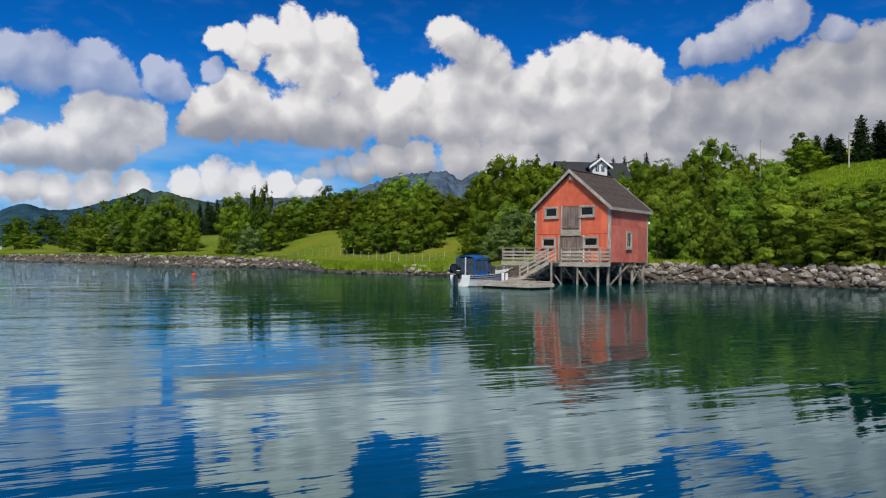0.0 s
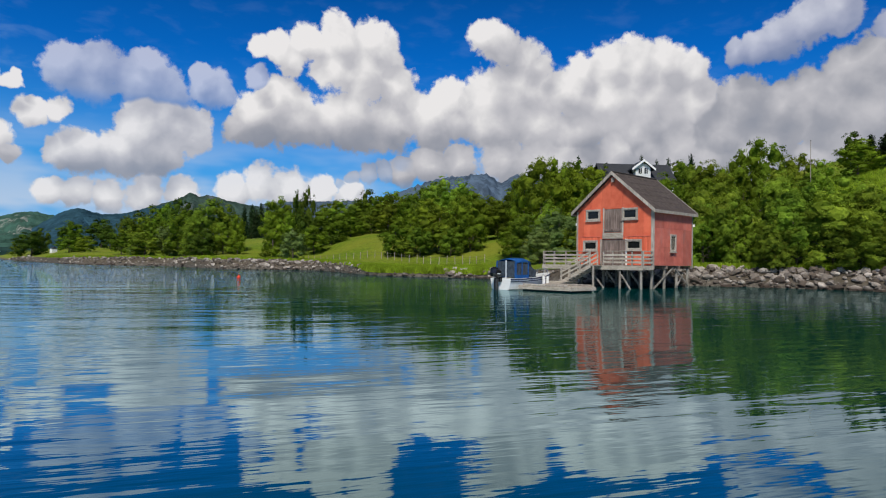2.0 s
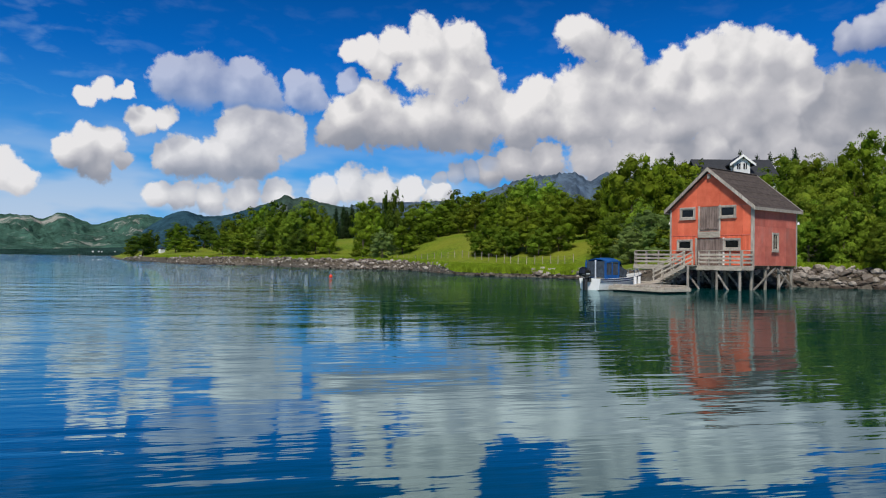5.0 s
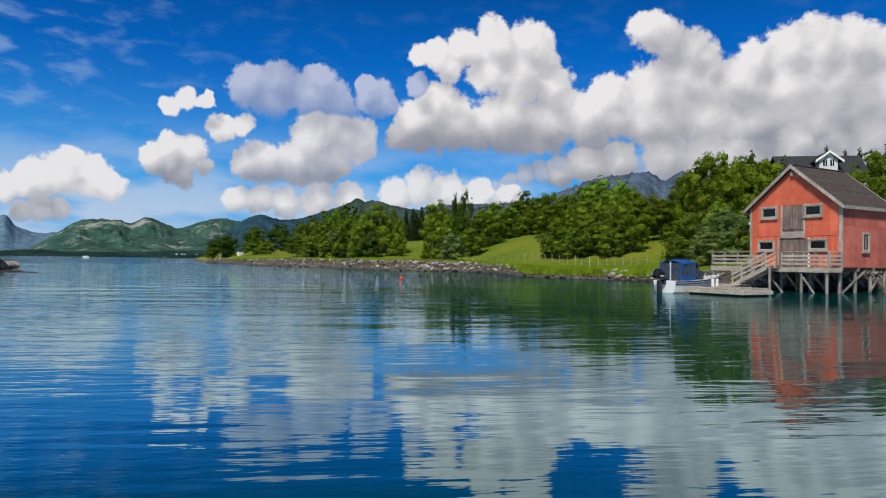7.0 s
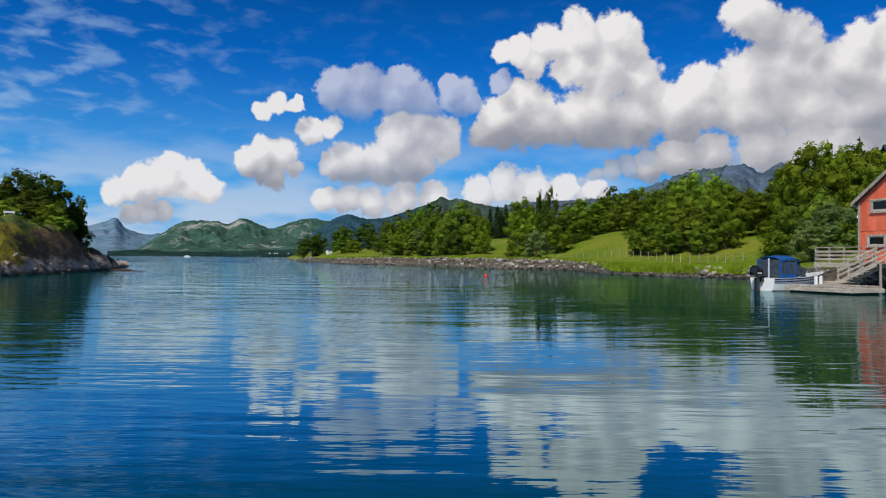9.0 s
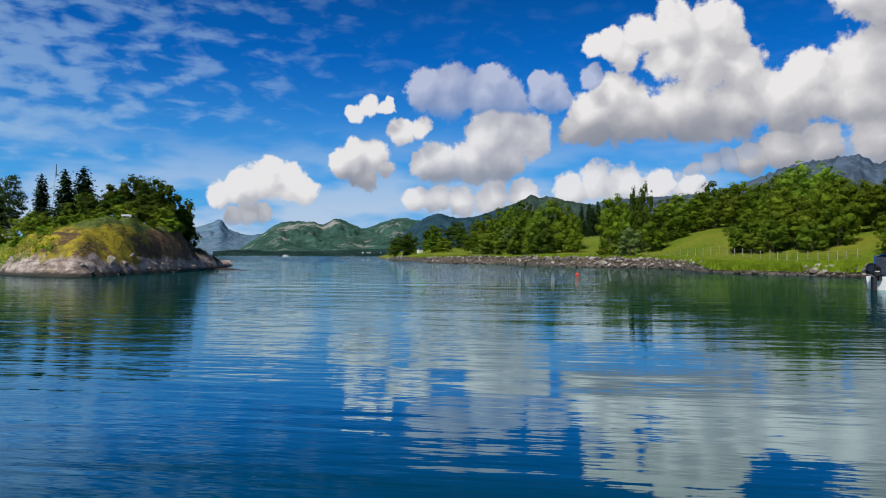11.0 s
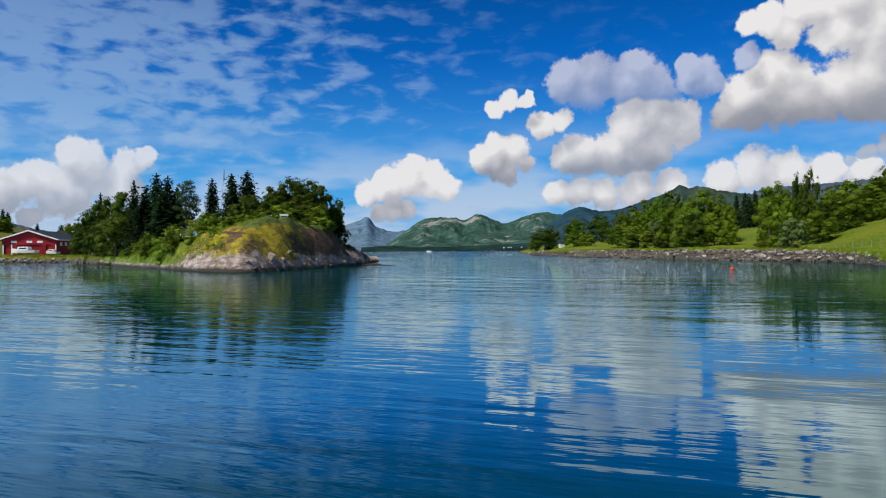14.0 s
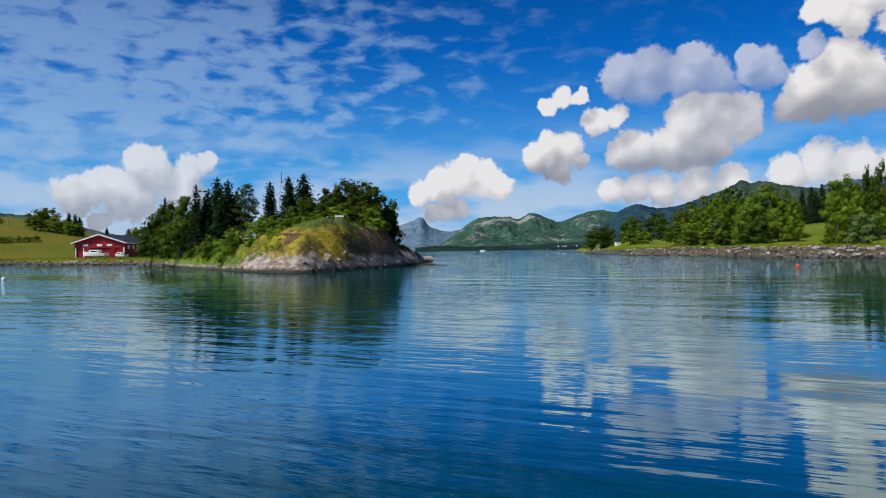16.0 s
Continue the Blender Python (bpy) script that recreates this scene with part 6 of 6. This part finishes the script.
WEST_SPRUCE = [
    (76.9, 240, 6.6, 1.4), (76.5, 238, 6.4, 1.4), (76.2, 236, 5.8, 1.4), (74.4, 240, 3.8, 0.9), (72.9, 230, 4.8, 1.7),
]
BACK_WOOD = [
    (1.3, 142, 9.5, 3.8), (-0.4, 140, 7.4, 3.6), (-1.7, 140, 8.2, 3.3), (-2.5, 134, 9.6, 2.7), (4.6, 142, 10.7, 4), (6.4, 147, 9.2, 3.9),
    (8.4, 160, 9.1, 4.2), (10.7, 182, 9.1, 4.4), (12.7, 184, 9.4, 4.5), (17.4, 172, 9.7, 3.3),
]
BACK_EAST = [
    (-5.3, 125, 11.4, 3.4), (-6.8, 130, 11.5, 3.3), (-8.2, 130, 10.7, 3.1), (-15.2, 120, 9.2, 3.1), (-16.4, 115, 8.5, 2.8), (-17.7, 105, 7.9, 2.5),
    (-2.7, 118, 10.9, 2.7),
]
plant([FAR[2], FAR[3]], BACK_WOOD, "leafy tree at the back of the meadow wood", "meadow wood")
plant([FAR[3], FAR[2]], BACK_EAST, "leafy green tree on the slope behind the boathouse", "trees behind the boathouse")
plant(NEAR, NEAR_EAST, "dense leafy green tree above the boulder shore", "trees beside the boathouse")
plant([BROAD[0], BROAD[2], LIGHT[0], LIGHT[2], LIGHT[1], LIGHT[3], BROAD[4], DARK[0]], HILL_EAST, "round leafy tree on the grassy hill", "trees on the hill")
plant(SPRUCE, SPRUCE_EAST, "dark green spruce on the hilltop", "spruces on the hill")
plant(BROAD, BEHIND_HOUSE, "leafy green tree on the slope behind the boathouse", "trees behind the boathouse")
plant([BROAD[2], BROAD[3], BROAD[0], BROAD[1], DARK[0], LIGHT[0], LIGHT[1], GREY[0], GREY[1], LIGHT[2], BROAD[4]], BESIDE_HOUSE, "leafy tree at the edge of the meadow", "trees behind the boathouse")
plant([BROAD[0], BROAD[1], BROAD[4], LIGHT[3], LIGHT[0], LIGHT[1], BROAD[2], BROAD[3]], MIDDLE_WOOD, "tall leafy tree in the meadow wood", "meadow wood")
plant([BROAD[0], LIGHT[1], FAR[2], DARK[0], BROAD[3], LIGHT[2], FAR[3]], FIELD_EDGE, "leafy tree along the upper field edge", "field edge trees")
plant([BROAD[1], BROAD[3], DARK[1], DARK[2], BROAD[0], GREY[0], BROAD[2]], BIRCHES, "slender birch by the meadow", "birches")
plant([BROAD[2], LIGHT[0], GREY[1], BROAD[4], LIGHT[3], BROAD[1], BROAD[3], DARK[0]], POINT_WOOD, "leafy tree on the wooded point", "trees on the point")
plant(SPRUCE, FAR_SPRUCE, "distant dark spruce beyond the field", "far spruces")
plant(FAR, POINT_END, "leafy tree near the end of the point", "trees on the point")
plant(DARK, HEAD_BROAD, "dark leafy tree on the rocky headland", "headland trees")
plant(SPRUCE, HEAD_SPRUCE, "tall dark spruce on the headland", "headland spruces")
plant(PINE, HEAD_PINE, "open Scots pine with a bare trunk", "headland pines")
plant(BUSH, HEAD_BUSH, "low green shrub on the headland", "headland shrubs", "shrub")
HEAD_FRINGE = [(62.2 + 0.55 * i, lerp_table(HEAD_SHORE, 62.2 + 0.55 * i) + 6.0 + 1.5 * ((i * 5) % 3), 0.9 + 0.45 * ((i * 7) % 4), 0.9 + 0.3 * ((i * 3) % 3)) for i in range(15)]
plant(BUSH, HEAD_FRINGE, "low green shrub above the headland rocks", "headland shrubs", "shrub")
plant(BROAD, WEST_HILL, "leafy tree on the far grassy hill", "trees on the far hill")
HEDGE = [(79.0 + 0.55 * i, 205, 1.9, 2.0) for i in range(8)]
plant(BUSH, HEDGE, "low dark hedge shrub across the grassy hill", "hedge shrubs", "shrub")
plant(SPRUCE, WEST_SPRUCE, "small dark spruce on the far hill", "spruces on the far hill")


# ---- grass ----
def build_grass():
    """Tall grass along the meadow edge and on the knoll, as one carpet of blades."""
    rng = np.random.default_rng(5)
    verts, faces = [], []

    def patch(az0, az1, count, lo, hi, tall, table, start, height):
        for i in range(count):
            az = rng.uniform(az0, az1)
            s = lo + (hi - lo) * rng.random() ** 1.6
            d = lerp_table(table, az) + (lerp_table(start, az) if start else 0.0) + s
            z = height(az, d)
            if z < 0.35:
                continue
            p = polar(az, d, z - 0.04)
            h = tall * rng.uniform(0.45, 1.25)
            for k in range(3):
                a = rng.uniform(0, 6.283)
                w = Vector((math.cos(a), math.sin(a), 0)) * 0.05 * (1 + tall)
                lean = Vector((rng.normal() * 0.22 * h, rng.normal() * 0.22 * h, h))
                off = Vector((rng.normal() * 0.12, rng.normal() * 0.12, 0))
                b = len(verts)
                verts.extend((p + off - w, p + off + w, p + off + lean))
                faces.append((b, b + 1, b + 2))

    patch(-2, 12, 16000, -0.4, 14, 0.45, SHORE, BANK_WIDE, ground_z)
    patch(12, 34, 9000, 0.0, 12, 0.55, SHORE, BANK_WIDE, ground_z)
    patch(-38, -9, 9000, -0.4, 5, 0.5, SHORE, BANK_WIDE, ground_z)
    patch(-34, -26, 5000, 40, 75, 0.5, SHORE, None, ground_z)
    patch(50.5, 64, 1100, 8.5, 17, 0.15, HEAD_SHORE, None, head_z)
    patch(61.5, 71, 3000, 3.5, 13, 0.16, HEAD_SHORE, None, head_z)
    patch(71, 84, 4000, 1.8, 14, 0.22, HEAD_SHORE, None, head_z)
    tagged(mesh_object("grass", verts, faces, GRASS_BLADE), "tall green grass along the shore and knoll", "grass", kind="stuff")


build_grass()
